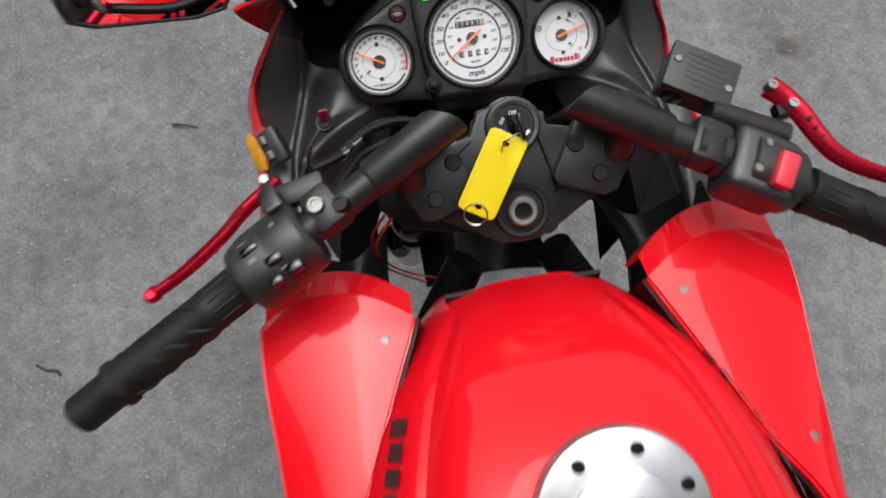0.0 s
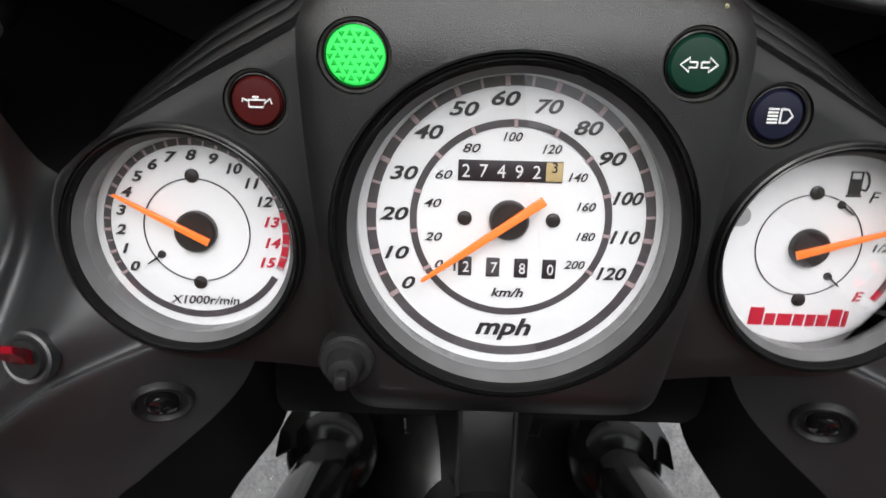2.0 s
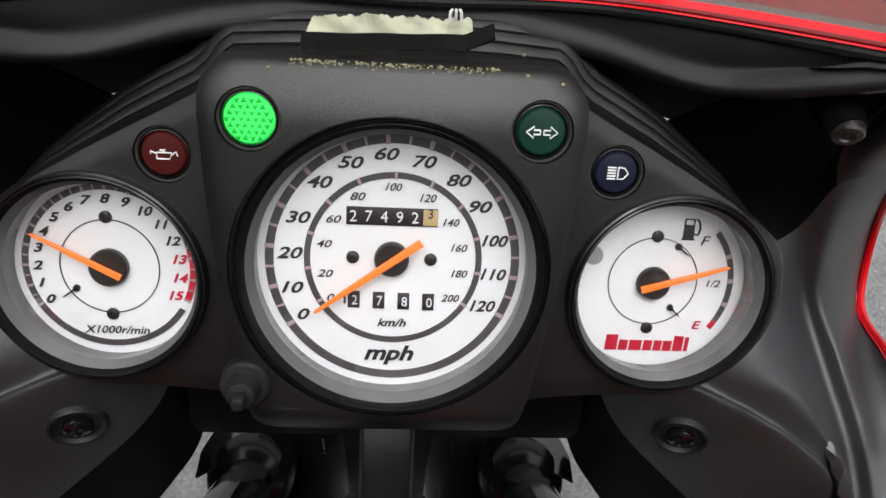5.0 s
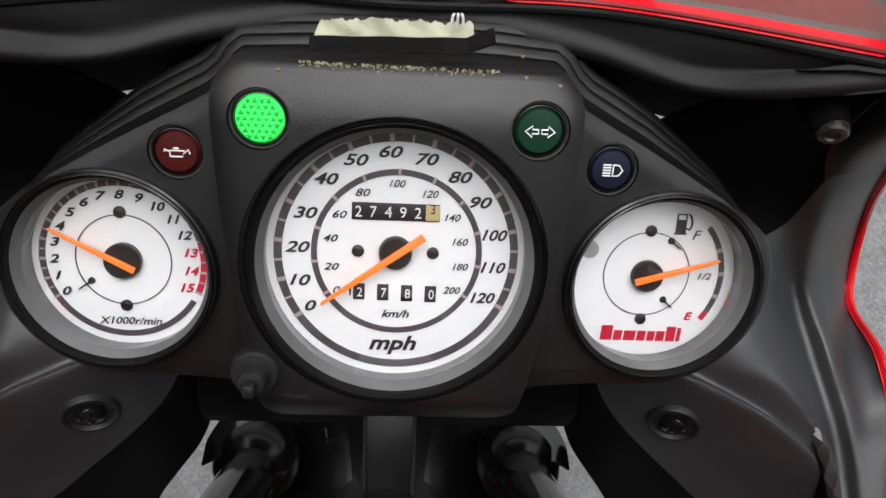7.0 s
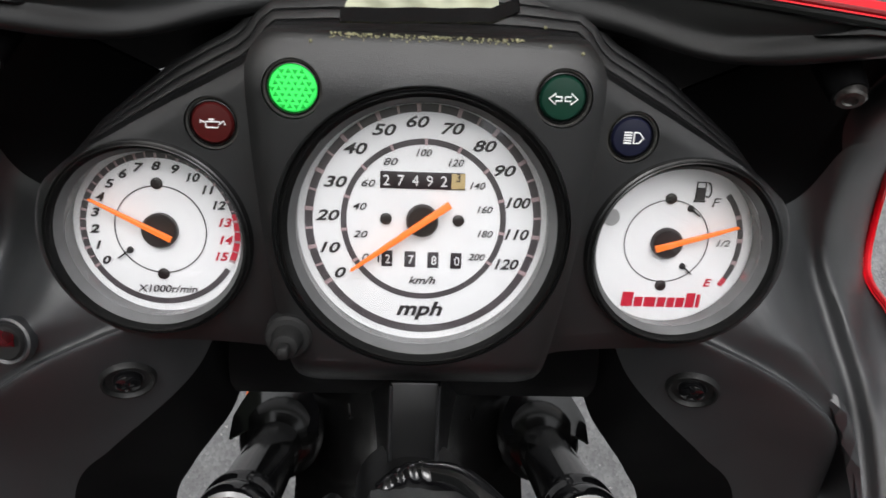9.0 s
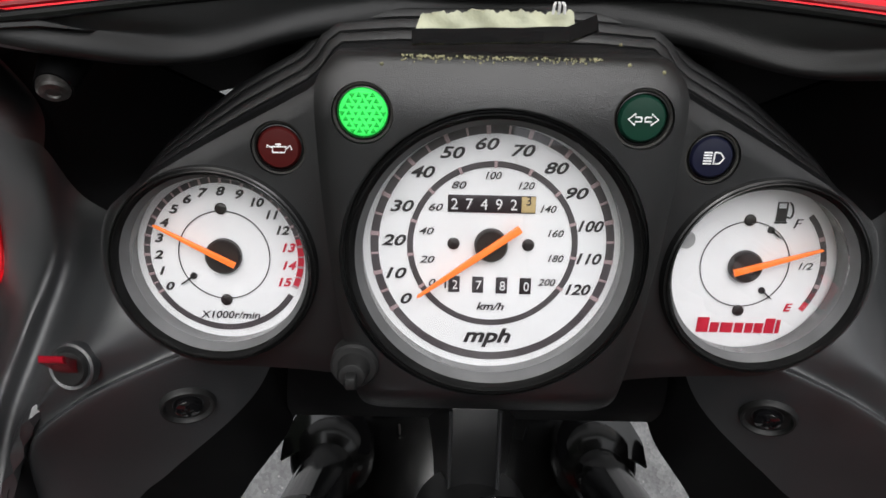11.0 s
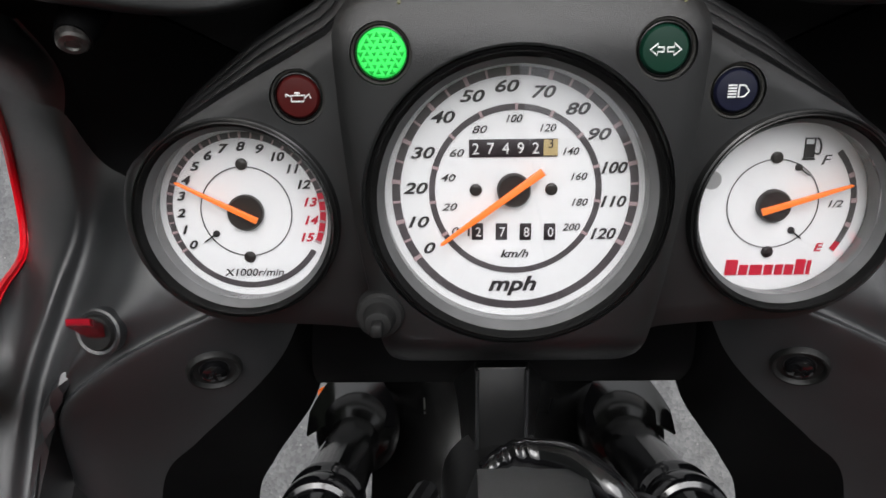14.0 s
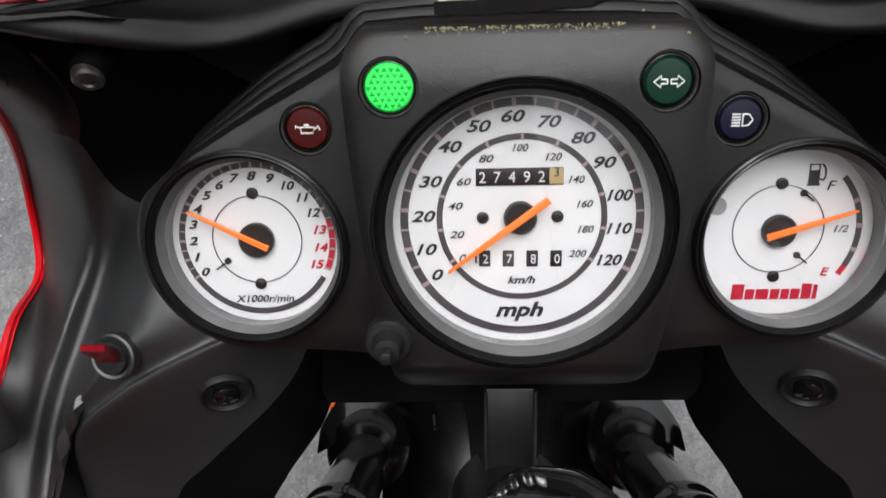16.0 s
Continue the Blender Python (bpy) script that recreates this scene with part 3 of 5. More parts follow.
for x in (-0.0119, 0.0119):
    screw(speedo, SM, x, 0.0, 0.0020)
needle(speedo, SM, 216.0, 0.0282, 0.0108, 0.0053)
part("lens", lathe([(0, 0.0084), (0.0408, 0.0084), (0.0408, 0.0078), (0, 0.0078)], 64), LENS, speedo, "clear flat gauge lens", SM @ pose(0.0003, -0.0015, 0, 2.3, 0, 0)).visible_shadow = False

# rev counter
tacho, TM = gauge("rev_counter", -SIDE, GAUGE_Y, -0.0085, 0.0298, "small round white rev counter face")
TM = TM @ pose(-0.0002, 0.0002, 0)
part("outer_band", arc_band(0.0246, 0.0266, 209 - 360, -32, 0.0002), BAND, tacho, "grey printed ring", TM)
part("red_band", arc_band(0.0246, 0.0266, -24, 14, 0.0004), REDPRINT, tacho, "red zone of the printed ring", TM)
part("scale_band", arc_band(0.0246, 0.0266, 14, 209, 0.0002), BAND, tacho, "grey printed ring", TM)
part("thin_ring", arc_band(0.0150, 0.01535, 0, 360, 0.0002, segs=80), PRINT, tacho, "thin black circle", TM)
for k in range(16):
    deg = 210.5 - 15.12 * k if k <= 8 else 89.5 - 16.24 * (k - 8)
    a = radians(deg)
    r = 0.0219
    lettering(str(k), 0.0040, (r * math.cos(a), r * math.sin(a), 0.0003), REDPRINT if k > 12 else PRINT, tacho, slant=0.3, wide=1.34 if k < 10 else 1.2, m=TM, bold=0.03)
    part("tick", arc_band(0.0245, 0.0267, deg - 0.9, deg + 0.9, 0.0006), PINKISH, tacho, m=TM)
    if k < 15:
        half = deg - (7.56 if k < 8 else 8.12)
        part("tick", arc_band(0.0247, 0.0266, half - 0.5, half + 0.5, 0.0006), PINKISH, tacho, m=TM)
lettering("X1000r/min", 0.0036, (0.0007, -0.0211, 0.0003), PRINT, tacho, "unit_print", wide=1.15, m=TM, bold=0.01)
for y in (0.0160, -0.0157):
    screw(tacho, TM, -0.0002, y, 0.0020)
part("stop_pin", rod((-0.0110, -0.0075, 0.0012), (-0.0148, -0.0102, 0.0012), [(0, 0.0003), (0.0045, 0.00025)], 8), DEEP, tacho, "thin needle stop pin", TM)
part("stop_pin_hole", lathe([(0, 0.0006), (0.0011, 0.0006), (0.0012, 0)], 16, pose(-0.0108, -0.0074, 0)), PRINT, tacho, "", TM)
needle(tacho, TM, 153.0, 0.0235, 0.0050, 0.0060, 0.0036, 0.0009)
part("lens", lathe([(0, 0.0083), (0.0288, 0.0083), (0.0288, 0.0077), (0, 0.0077)], 64), LENS, tacho, "clear flat gauge lens", TM @ pose(0, 0, 0, 2.8, 0, 0)).visible_shadow = False

# fuel gauge
fuel, FM = gauge("fuel_gauge", SIDE, GAUGE_Y, -0.0095, 0.0298, "small round white fuel gauge face")
FM = FM @ pose(-0.0018, 0.0002, 0)
part("thin_ring", arc_band(0.0147, 0.0150, 0, 360, 0.0002, segs=80), PRINT, fuel, "thin black circle", FM @ pose(0, 0.0004, 0))
part("level_band", arc_band(0.0253, 0.0272, -29, 42, 0.0002), BAND, fuel, "grey level scale arc", FM)
part("empty_mark", arc_band(0.0253, 0.0272, -36, -29, 0.0002), REDPRINT, fuel, "red end of the level scale", FM)
for a in (22, 3, -15):
    part("tick", arc_band(0.0253, 0.0272, a - 1.6, a + 1.6, 0.0005), PINKISH, fuel, m=FM)
lettering("F", 0.0046, (0.0157, 0.0149, 0.0003), PRINT, fuel, "mark", wide=1.2, m=FM)
lettering("E", 0.0040, (0.0169, -0.0145, 0.0003), REDPRINT, fuel, "mark", wide=1.2, m=FM, bold=0.02)
lettering("1/2", 0.0034, (0.0205, 0.0003, 0.0003), PRINT, fuel, "mark", wide=1.2, m=FM)
for k, (w_, tall) in enumerate(((0.0040, 0.0054), (0.0029, 0.0036), (0.0041, 0.0036), (0.0029, 0.0036), (0.0026, 0.0036), (0.0029, 0.0036), (0.0032, 0.0054), (0.0013, 0.0050))):
    x = -0.0135 + sum((0.0042, 0.0032, 0.0044, 0.0032, 0.0028, 0.0032, 0.0034)[:k]) + 0.0004 * k + w_ / 2
    part("maker_mark", prism([(x - w_ / 2, 0), (x + w_ / 2, 0), (x + w_ / 2 + 0.0003, tall), (x - w_ / 2 + 0.0003, tall)], 0, 0.0003), REDPRINT, fuel, "plain red bar of the maker's mark", FM @ pose(0, -0.0241, 0.0001), smooth=False)
pump = [block(0.0034, 0.0044, 0.0003, 0, pose(0.0088, 0.0192, 0.0003)), block(0.0042, 0.0006, 0.0003, 0, pose(0.0088, 0.0166, 0.0003)), block(0.0004, 0.0020, 0.0003, 0, pose(0.0073, 0.0222, 0.0003)), block(0.0004, 0.0020, 0.0003, 0, pose(0.0103, 0.0222, 0.0003)),
        block(0.0034, 0.0004, 0.0003, 0, pose(0.0088, 0.0233, 0.0003)), tube([(0.0106, 0.0185, 0.0004), (0.0118, 0.0182, 0.0004), (0.0124, 0.0200, 0.0004), (0.0120, 0.0222, 0.0004), (0.0110, 0.0234, 0.0004)], 0.0003, 6, 4)]
part("pump_symbol", join(*pump), PRINT, fuel, "black petrol pump symbol", FM @ pose(0.0009, -0.0014, 0))
for x, y in ((-0.0003, 0.0158), (0.0, -0.0160)):
    screw(fuel, FM, x, y, 0.0020)
for x, y, a in ((0.0071, 0.0125, -38), (0.0071, -0.0086, -40)):
    part("stop_pin", rod((x, y, 0.001), (x + 0.004 * math.cos(radians(a)), y + 0.004 * math.sin(radians(a)), 0.001), [(0, 0.0003), (0.0042, 0.00025)], 8), DEEP, fuel, "thin needle stop pin", FM)
    part("stop_pin_hole", lathe([(0, 0.0006), (0.0011, 0.0006), (0.0012, 0)], 16, pose(x, y, 0)), PRINT, fuel, "", FM)
part("rest_plug", lathe([(0, 0.0004), (0.0030, 0.0004), (0.0031, 0)], 24, pose(-0.0205, 0.0086, 0)), material("grey_plug", (0.35, 0.35, 0.35), 0.4), fuel, "grey round plug", FM)
needle(fuel, FM, 17.0, 0.0240, 0.0050, 0.0055, 0.0036, 0.0010)
part("lens", lathe([(0, 0.0093), (0.0288, 0.0093), (0.0288, 0.0087), (0, 0.0087)], 64), LENS, fuel, "clear flat gauge lens", FM @ pose(0.0010, 0, 0, 2.8, 0, 0)).visible_shadow = False


# warning lamps
def lamp(name, x, y, z, r, mat, label):
    """A round lens sunk in its hole, with a black collar and a dusty ledge round it."""
    m = DASH @ pose(x, y, z, 5.7, 0, 0)
    body = part(name, lathe([(0, 0.0006), (r * 0.5, 0.0006), (r * 0.9, 0.0003), (r, -0.0006), (r, -0.004)], 40), mat, bike, label, m)
    part("collar", lathe([(r + 0.0001, -0.004), (r + 0.0002, -0.0004), (r + 0.0004, 0.0001), (r + 0.0007, 0.0), (r + 0.0008, -0.003)], 48), WELL, body, "black lamp collar", m)
    part("ledge", lathe([(r + 0.0007, -0.003), (r + 0.0008, -0.0008), (r + 0.0011, -0.0003), (r + 0.0017, -0.0002), (r + 0.0019, -0.0030)], 48), DUSTY, body, "dusty ledge round the lamp", m)
    return body, m


neutral, LM = lamp("neutral_lamp", -0.0383, 0.0422, 0.0182, 0.0067, GREEN_ON, "lit green neutral lamp with faceted lens")
rnd = random.Random(3)
for i in range(-3, 4):
    for j in range(-3, 4):
        x, y = 0.0019 * (i + 0.5 * (j % 2)), 0.00165 * j
        if math.hypot(x, y) < 0.0059:
            flip = 180 if (i + j) % 2 else 0
            tri = [(0.00095 * math.cos(radians(90 + 120 * k + flip)), 0.00095 * math.sin(radians(90 + 120 * k + flip))) for k in range(3)]
            part("facet", stack([[(a, b, 0) for a, b in tri], [(a * 0.2, b * 0.2, 0.0004) for a, b in tri]]), GREEN_DIM, neutral, "", LM @ pose(x, y, 0.0005), smooth=False)
arrows, LM = lamp("turn_lamp", 0.0393, 0.0422, 0.0182, 0.0067, GREEN_OFF, "unlit dark green turn lamp with white arrows")
for s in (-1, 1):
    pts = [(s * 0.0005, 0.0006), (s * 0.0022, 0.0006), (s * 0.0022, 0.0016), (s * 0.0042, 0), (s * 0.0022, -0.0016), (s * 0.0022, -0.0006), (s * 0.0005, -0.0006), (s * 0.0005, 0.0006)]
    part("arrow", tube([(x, y, 0.0008) for x, y in pts], 0.00026, 6, 1), WHITE, arrows, "white outlined arrow", LM)
oil, LM = lamp("oil_lamp", -0.0653, 0.0298, 0.0040, 0.0065, RED_OFF, "unlit dark red oil lamp with white can symbol")
part("can_symbol", join(tube([(-0.0018, -0.0012, 0.0008), (0.0018, -0.0012, 0.0008), (0.0024, 0.0006, 0.0008), (-0.0018, 0.0006, 0.0008), (-0.0018, -0.0012, 0.0008)], 0.00027, 6, 1),
                        tube([(0.0022, -0.0002, 0.0008), (0.0036, 0.0010, 0.0008), (0.0040, -0.0003, 0.0008)], 0.00027, 6, 1), tube([(-0.0020, 0.0003, 0.0008), (-0.0034, 0.0010, 0.0008), (-0.0034, 0.0002, 0.0008)], 0.00025, 6, 1),
                        tube([(-0.0008, 0.0013, 0.0008), (0.0008, 0.0013, 0.0008)], 0.0003, 6, 1), tube([(0.0, 0.0006, 0.0008), (0.0, 0.0013, 0.0008)], 0.00027, 6, 1)), WHITE, oil, "white oil can symbol", LM)
beam, LM = lamp("beam_lamp", 0.0653, 0.0298, 0.0040, 0.0065, BLUE_OFF, "unlit dark blue beam lamp with headlight symbol")
part("headlight_symbol", join(tube([(0.0004, 0.0018, 0.0008), (0.0022, 0.0016, 0.0008), (0.0034, 0, 0.0008), (0.0022, -0.0016, 0.0008), (0.0004, -0.0018, 0.0008), (0.0004, 0.0018, 0.0008)], 0.00027, 6, 1),
                              *[tube([(-0.0028, 0.0017 - 0.00085 * k, 0.0008), (-0.0003, 0.0017 - 0.00085 * k, 0.0008)], 0.00027, 6, 1) for k in range(5)]), WHITE, beam, "white headlight symbol", LM)

# trip reset knob
m = DASH @ pose(-0.0424, -0.0370, 0.0122, 3, 0, 0)
knob = part("reset_knob", lathe([(0.0078, -0.004), (0.0076, 0.0012), (0.0068, 0.0022), (0.0052, 0.0024), (0.0046, 0.0034), (0.0044, 0.0075), (0.0040, 0.0082), (0.0034, 0.0084), (0, 0.0084)], 40), RUBBER, bike, "ribbed black rubber trip reset knob", m)
part("shaft", block(0.0036, 0.0044, 0.005, 0.001, pose(0, -0.0003, 0.0100)), RUBBER, knob, "", m)
lettering("RESET", 0.0030, (-0.0291, -0.0450, 0.0112), material("moulded_letter", (0.02, 0.02, 0.021), 0.4), housing, "moulded_word", 0.0, 1.15, thick=0.0003)

# ---- cockpit panels ----
def dw(x, y, z):
    return DASH @ Vector((x, y, z))


def flip(points, s):
    return [Vector((s * p[0], p[1], p[2])) for p in points]


BASE = [(0, 0.074, 1.040), (0.06, 0.072, 1.045), (0.118, 0.050, 1.070), (0.158, 0.033, 1.086), (0.186, 0.012, 1.104)]
SHELF = [(0, 0.070, 1.034), (0.055, 0.062, 1.036), (0.09, 0.047, 1.046), (0.12, 0.041, 1.063), (0.160, 0.041, 1.083)]
LOW = [(0, 0.070, 1.022), (0.055, 0.066, 1.022), (0.095, 0.064, 1.022), (0.124, 0.060, 1.032), (0.158, 0.052, 1.050)]
FOOT = [dw(0, 0.060, -0.035), dw(0.05, 0.055, -0.036), (0.092, 0.066, 0.985), (0.122, 0.062, 0.980), (0.155, 0.052, 1.005)]
CROWN = [(0, 0.078, 1.215), (0.025, 0.072, 1.213), (0.043, 0.05, 1.21), (0.057, 0.022, 1.205), (0.066, -0.006, 1.2)]
BRIM = [(0, 0.14, 0.985), (0.07, 0.135, 0.992), (0.115, 0.108, 1.040), (0.160, 0.062, 1.052), (0.200, 0.014, 1.088)]
NOSE = [(0, 0.24, 0.88), (0.075, 0.22, 0.89), (0.125, 0.16, 0.93), (0.15, 0.10, 0.98), (0.19, 0.060, 0.985)]


def mirrored(half):
    return [Vector((-p[0], p[1], p[2])) for p in half[:0:-1]] + [Vector(p) for p in half]


def between(*curves):
    """A sheet through whole lines, each running from one side to the other."""
    lines = [smooth_path(c, 6) for c in curves]

    def at(u, v):
        f = u * (len(lines[0]) - 1)
        i = min(int(f), len(lines[0]) - 2)
        return along([l[i].lerp(l[i + 1], f - i) for l in lines], v)
    return at


def loft(curves, nu, nv, thick):
    return sheet(between(*curves), nu, nv, thick)


cowl = between(mirrored(FOOT), mirrored(LOW), mirrored(SHELF), mirrored([(p[0], p[1] + 0.007, p[2] + 0.0045) for p in SHELF]), mirrored(BASE))
part("inner_cowl", sheet(lambda u, v: cowl(u, 0.5 + 0.5 * v), 48, 14, 0.0025), SHELL, bike, "satin black shelf inside the fairing nose", limit=40)
# Lower half of the cowl takes the deeper black in place of recess shade.
part("recess_panel", sheet(lambda u, v: cowl(u, 0.5 * v), 48, 14, 0.0025), SHADE_BLACK, bike, "panel in the fairing recess, black deepened for shade", limit=40)
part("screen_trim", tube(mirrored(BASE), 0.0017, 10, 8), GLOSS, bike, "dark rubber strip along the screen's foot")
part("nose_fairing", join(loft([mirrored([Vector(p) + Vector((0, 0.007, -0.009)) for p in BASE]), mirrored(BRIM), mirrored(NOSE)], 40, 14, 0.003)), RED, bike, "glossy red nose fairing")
# Added dark sheet that hides the red inside of the nose.
part("nose_lining_sheet", sheet(lambda u, v: (0.26 * (u - 0.5), 0.085 + 0.05 * v - 0.02 * (2 * u - 1) ** 2, 1.012 - 0.15 * v), 16, 8, 0.002), SHADE_BLACK, bike, "added dark sheet standing for the black inside of the nose fairing")
part("fairing_lip", tube([p + Vector((0, 0.0025, 0.0016)) for p in mirrored(BASE)], 0.0008, 8, 8), SHADED_RED, bike, "rolled red edge of the nose fairing, darkened for shade")
MIDSCREEN = [Vector(a).lerp(Vector(b), 0.5) + Vector((0, 0.03, 0.0)) for a, b in zip(BASE, CROWN)]
screen = part("windscreen", loft([mirrored([Vector(p) + Vector((0, 0.003, 0.006)) for p in BASE]), mirrored(MIDSCREEN), mirrored(CROWN)], 40, 12, 0.0025), SCREEN, bike, "smoke-tinted curved plastic windscreen")
screen.visible_shadow = False
part("screen_mark", sheet(lambda u, v: between(mirrored(BASE), mirrored(MIDSCREEN), mirrored(CROWN))(0.40 + 0.13 * u, 0.34 + 0.06 * v) + Vector((0, -0.003, 0)), 12, 2, 0.0003), CARBON, screen, "plain dark bar of printed lettering")

# side panels, left and right
C0 = [dw(0.058, -0.03, -0.06), dw(0.072, -0.075, -0.066), dw(0.081, -0.1035, -0.076), dw(0.0875, -0.119, -0.078), dw(0.0977, -0.134, -0.079), dw(0.1083, -0.150, -0.080), dw(0.1185, -0.175, -0.082), dw(0.121, -0.25, -0.09)]
EDGE = [dw(0.06, -0.03, -0.05), dw(0.078, -0.055, -0.040), dw(0.088, -0.074, -0.041), dw(0.099, -0.088, -0.043), dw(0.1135, -0.1025, -0.045), dw(0.131, -0.119, -0.046), dw(0.149, -0.140, -0.049), dw(0.162, -0.20, -0.065)]
C1 = [dw(0.07, -0.005, -0.045), dw(0.082, -0.035, -0.030), dw(0.1, -0.049, -0.0225), dw(0.116, -0.057, -0.020), dw(0.133, -0.0655, -0.019), dw(0.150, -0.0765, -0.018), dw(0.168, -0.095, -0.020), dw(0.18, -0.14, -0.04)]
C1B = [p + Vector((0.0045, 0.0045, -0.0006)) for p in C1]
C2 = [dw(0.115, 0.01, -0.045), dw(0.125, -0.015, -0.032), dw(0.133, -0.03, -0.0235), dw(0.141, -0.046, -0.0195), dw(0.152, -0.056, -0.0190), dw(0.163, -0.070, -0.0190), dw(0.178, -0.095, -0.022), dw(0.186, -0.14, -0.042)]
TROUGH = [(0.148, 0.034, 0.990), (0.154, 0.016, 0.975), (0.1630, -0.004, 0.9615), (0.1710, -0.028, 0.9585), (0.1785, -0.054, 0.9575), (0.183, -0.079, 0.9555), (0.187, -0.13, 0.951), (0.189, -0.19, 0.936)]
C3 = [(0.153, 0.045, 1.012), (0.161, 0.029, 0.993), (0.170, 0.003, 0.966), (0.1785, -0.026, 0.9635), (0.186, -0.055, 0.962), (0.1895, -0.08, 0.96), (0.193, -0.13, 0.955), (0.195, -0.19, 0.94)]
C4 = [(0.164, 0.042, 1.045), (0.190, 0.043, 0.988), (0.219, 0.036, 0.930), (0.2225, 0.002, 0.910), (0.208, -0.025, 0.948), (0.203, -0.05, 0.962), (0.212, -0.08, 0.957), (0.222, -0.13, 0.948), (0.225, -0.19, 0.93)]
C4 = C4[:6] + [C4[6], C4[8]]
WALL = [dw(0.05, 0.02, -0.06), dw(0.055, 0.02, -0.055), dw(0.07, 0.03, -0.05), dw(0.073, 0.03, -0.05), (0.115, 0.056, 1.030), (0.142, 0.058, 1.040), (0.156, 0.056, 1.042), (0.158, 0.055, 1.043), (0.166, 0.045, 1.055)]
RIM = [Vector(p).lerp(Vector(q), 0.35) + Vector((0, 0, 0.001)) for p, q in zip(C3, C4)]
C5 = [(0.242, p[1] + 0.006, 0.86) for p in C4]
C6 = [(0.262, p[1] + 0.015, 0.60) for p in C4]
PANEL_LINES = [[w_, *c] for w_, c in zip(WALL, (C0, EDGE, C1, C1B, C2, TROUGH, C3, RIM, C4))]


def seat(s, u, v, lift=0.0):
    """A frame on the side panel where the dash coordinates are (u, v): z along the panel's normal."""
    at = between(*PANEL_LINES)
    best = min(((i / 60, j / 60) for i in range(8, 60) for j in range(9, 50)), key=lambda q: ((DASH.inverted() @ at(*q)).xy - Vector((u, v))).length)
    p = at(*best)
    a, b_ = at(best[0] + 0.03, best[1]) - at(best[0] - 0.03, best[1]), at(best[0], best[1] + 0.04) - at(best[0], max(0, best[1] - 0.04))
    n = a.cross(b_).normalized()
    n = n if n.z > 0 else -n
    p, n = Vector((s * p.x, p.y, p.z)), Vector((s * n.x, n.y, n.z))
    y = (Vector((0, 1, 0)) - n * n.y).normalized()
    return Matrix.Translation(p + n * lift) @ Matrix((y.cross(n), y, n)).transposed().to_4x4()


for s in (-1, 1):
    face = between(*[flip(c, s) for c in PANEL_LINES])
    # Recess wall and arch flank have their shade put into the colour.
    part("recess_wall", sheet(lambda u, v: face(0.21 * u, 0.75 * v), 10, 50, 0.0025 * s), SHADE_BLACK, bike, "front wall of the recess, black deepened for shade")
    # Cheek top gets a darker black than its panel to stand for shade.
    part("cheek_top", sheet(lambda u, v: face(0.21 * u, 0.75 + 0.25 * v), 10, 20, 0.0025 * s), BLACK, bike, "upper cheek of the side panel, darker black for shade")
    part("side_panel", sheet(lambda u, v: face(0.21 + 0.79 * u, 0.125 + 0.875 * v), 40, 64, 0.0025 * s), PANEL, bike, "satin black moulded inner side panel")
    part("arch_flank", sheet(lambda u, v: face(0.21 + 0.79 * u, 0.125 * v), 40, 8, 0.0025 * s), SHADE_BLACK, bike, "panel edge turned down round the forks, black deepened for shade")
    part("side_fairing", loft([flip([Vector(p) + Vector((0.002, 0.001, 0.0015)) for p in C4], s), flip(C5, s), flip(C6, s)], 28, 12, 0.003 * s), RED, bike, "glossy red side fairing")
    part("fairing_liner", loft([flip([Vector(p) + Vector((-0.004, 0, -0.006)) for p in C4], s), flip([(p[0] - 0.008, p[1], p[2]) for p in C5], s), flip([(p[0] - 0.008, p[1], p[2] - 0.003) for p in C6], s)], 24, 8, 0.002 * s), DEEP, bike, "black inside of the side fairing")
    part("fairing_edge", tube(flip([Vector(p) + Vector((0.0015, 0, 0.001)) for p in C4], s), 0.0019, 8, 6), RED, bike, "red rolled edge of the side fairing")
    m = seat(s, 0.1113, -0.0777, 0.0012)
    bolt = part("fairing_bolt", lathe([(0, 0.0026), (0.0030, 0.0024), (0.0048, 0.0014), (0.0054, -0.0002), (0.0054, -0.003)], 28), GLOSS, bike, "black cross-head trim bolt", m)
    part("washer", lathe([(0.0052, -0.003), (0.0060, -0.0010), (0.0082, -0.0006), (0.0092, 0.0010), (0.0100, 0.0010), (0.0107, -0.0004), (0.0110, -0.004)], 40), RUBBER, bolt, "recessed black rubber washer", m)
    part("cross_slot", join(block(0.0048, 0.0010, 0.0006, 0, pose(0, 0, 0.0026, 0, 0, 30)), block(0.0048, 0.0010, 0.0006, 0, pose(0, 0, 0.0026, 0, 0, 120))), DEEP, bolt, "", m)
    m = Matrix.Translation((-0.1230, 0.0334, 1.0572) if s < 0 else (0.1244, 0.0326, 1.0560)) @ pose(0, 0, 0, 72, s * -38, 0)
    part("rivet_tab", rod(m @ Vector((0, 0, -0.001)), (s * 0.126, 0.066, 1.040), [(0, 0.0052), (0.004, 0.0058), (0.03, 0.008)], 20), SHADE_BLACK, bike, "mounting tab behind the rivet, black deepened for shade")
    part("rivet", lathe([(0, 0.0004), (0.0018, 0.0004), (0.0022, 0.0009), (0.0038, 0.0007), (0.0044, 0.0), (0.0046, -0.003)], 28), material("worn_black_metal", (0.13, 0.125, 0.12), 0.3, metal=0.9, vary=0.5, vary_scale=300), bike, "worn dark metal push rivet", m)
    m = Matrix.Translation((s * 0.158, 0.032, 1.080)) @ pose(0, 0, 0, 110, 0, s * -30)
    part("screen_peg", lathe([(0, 0.016), (0.0022, 0.0155), (0.0025, 0.0), (0.005, -0.001), (0.005, -0.004), (0, -0.004)], 16), DULL, bike, "short metal screen mounting peg", m)
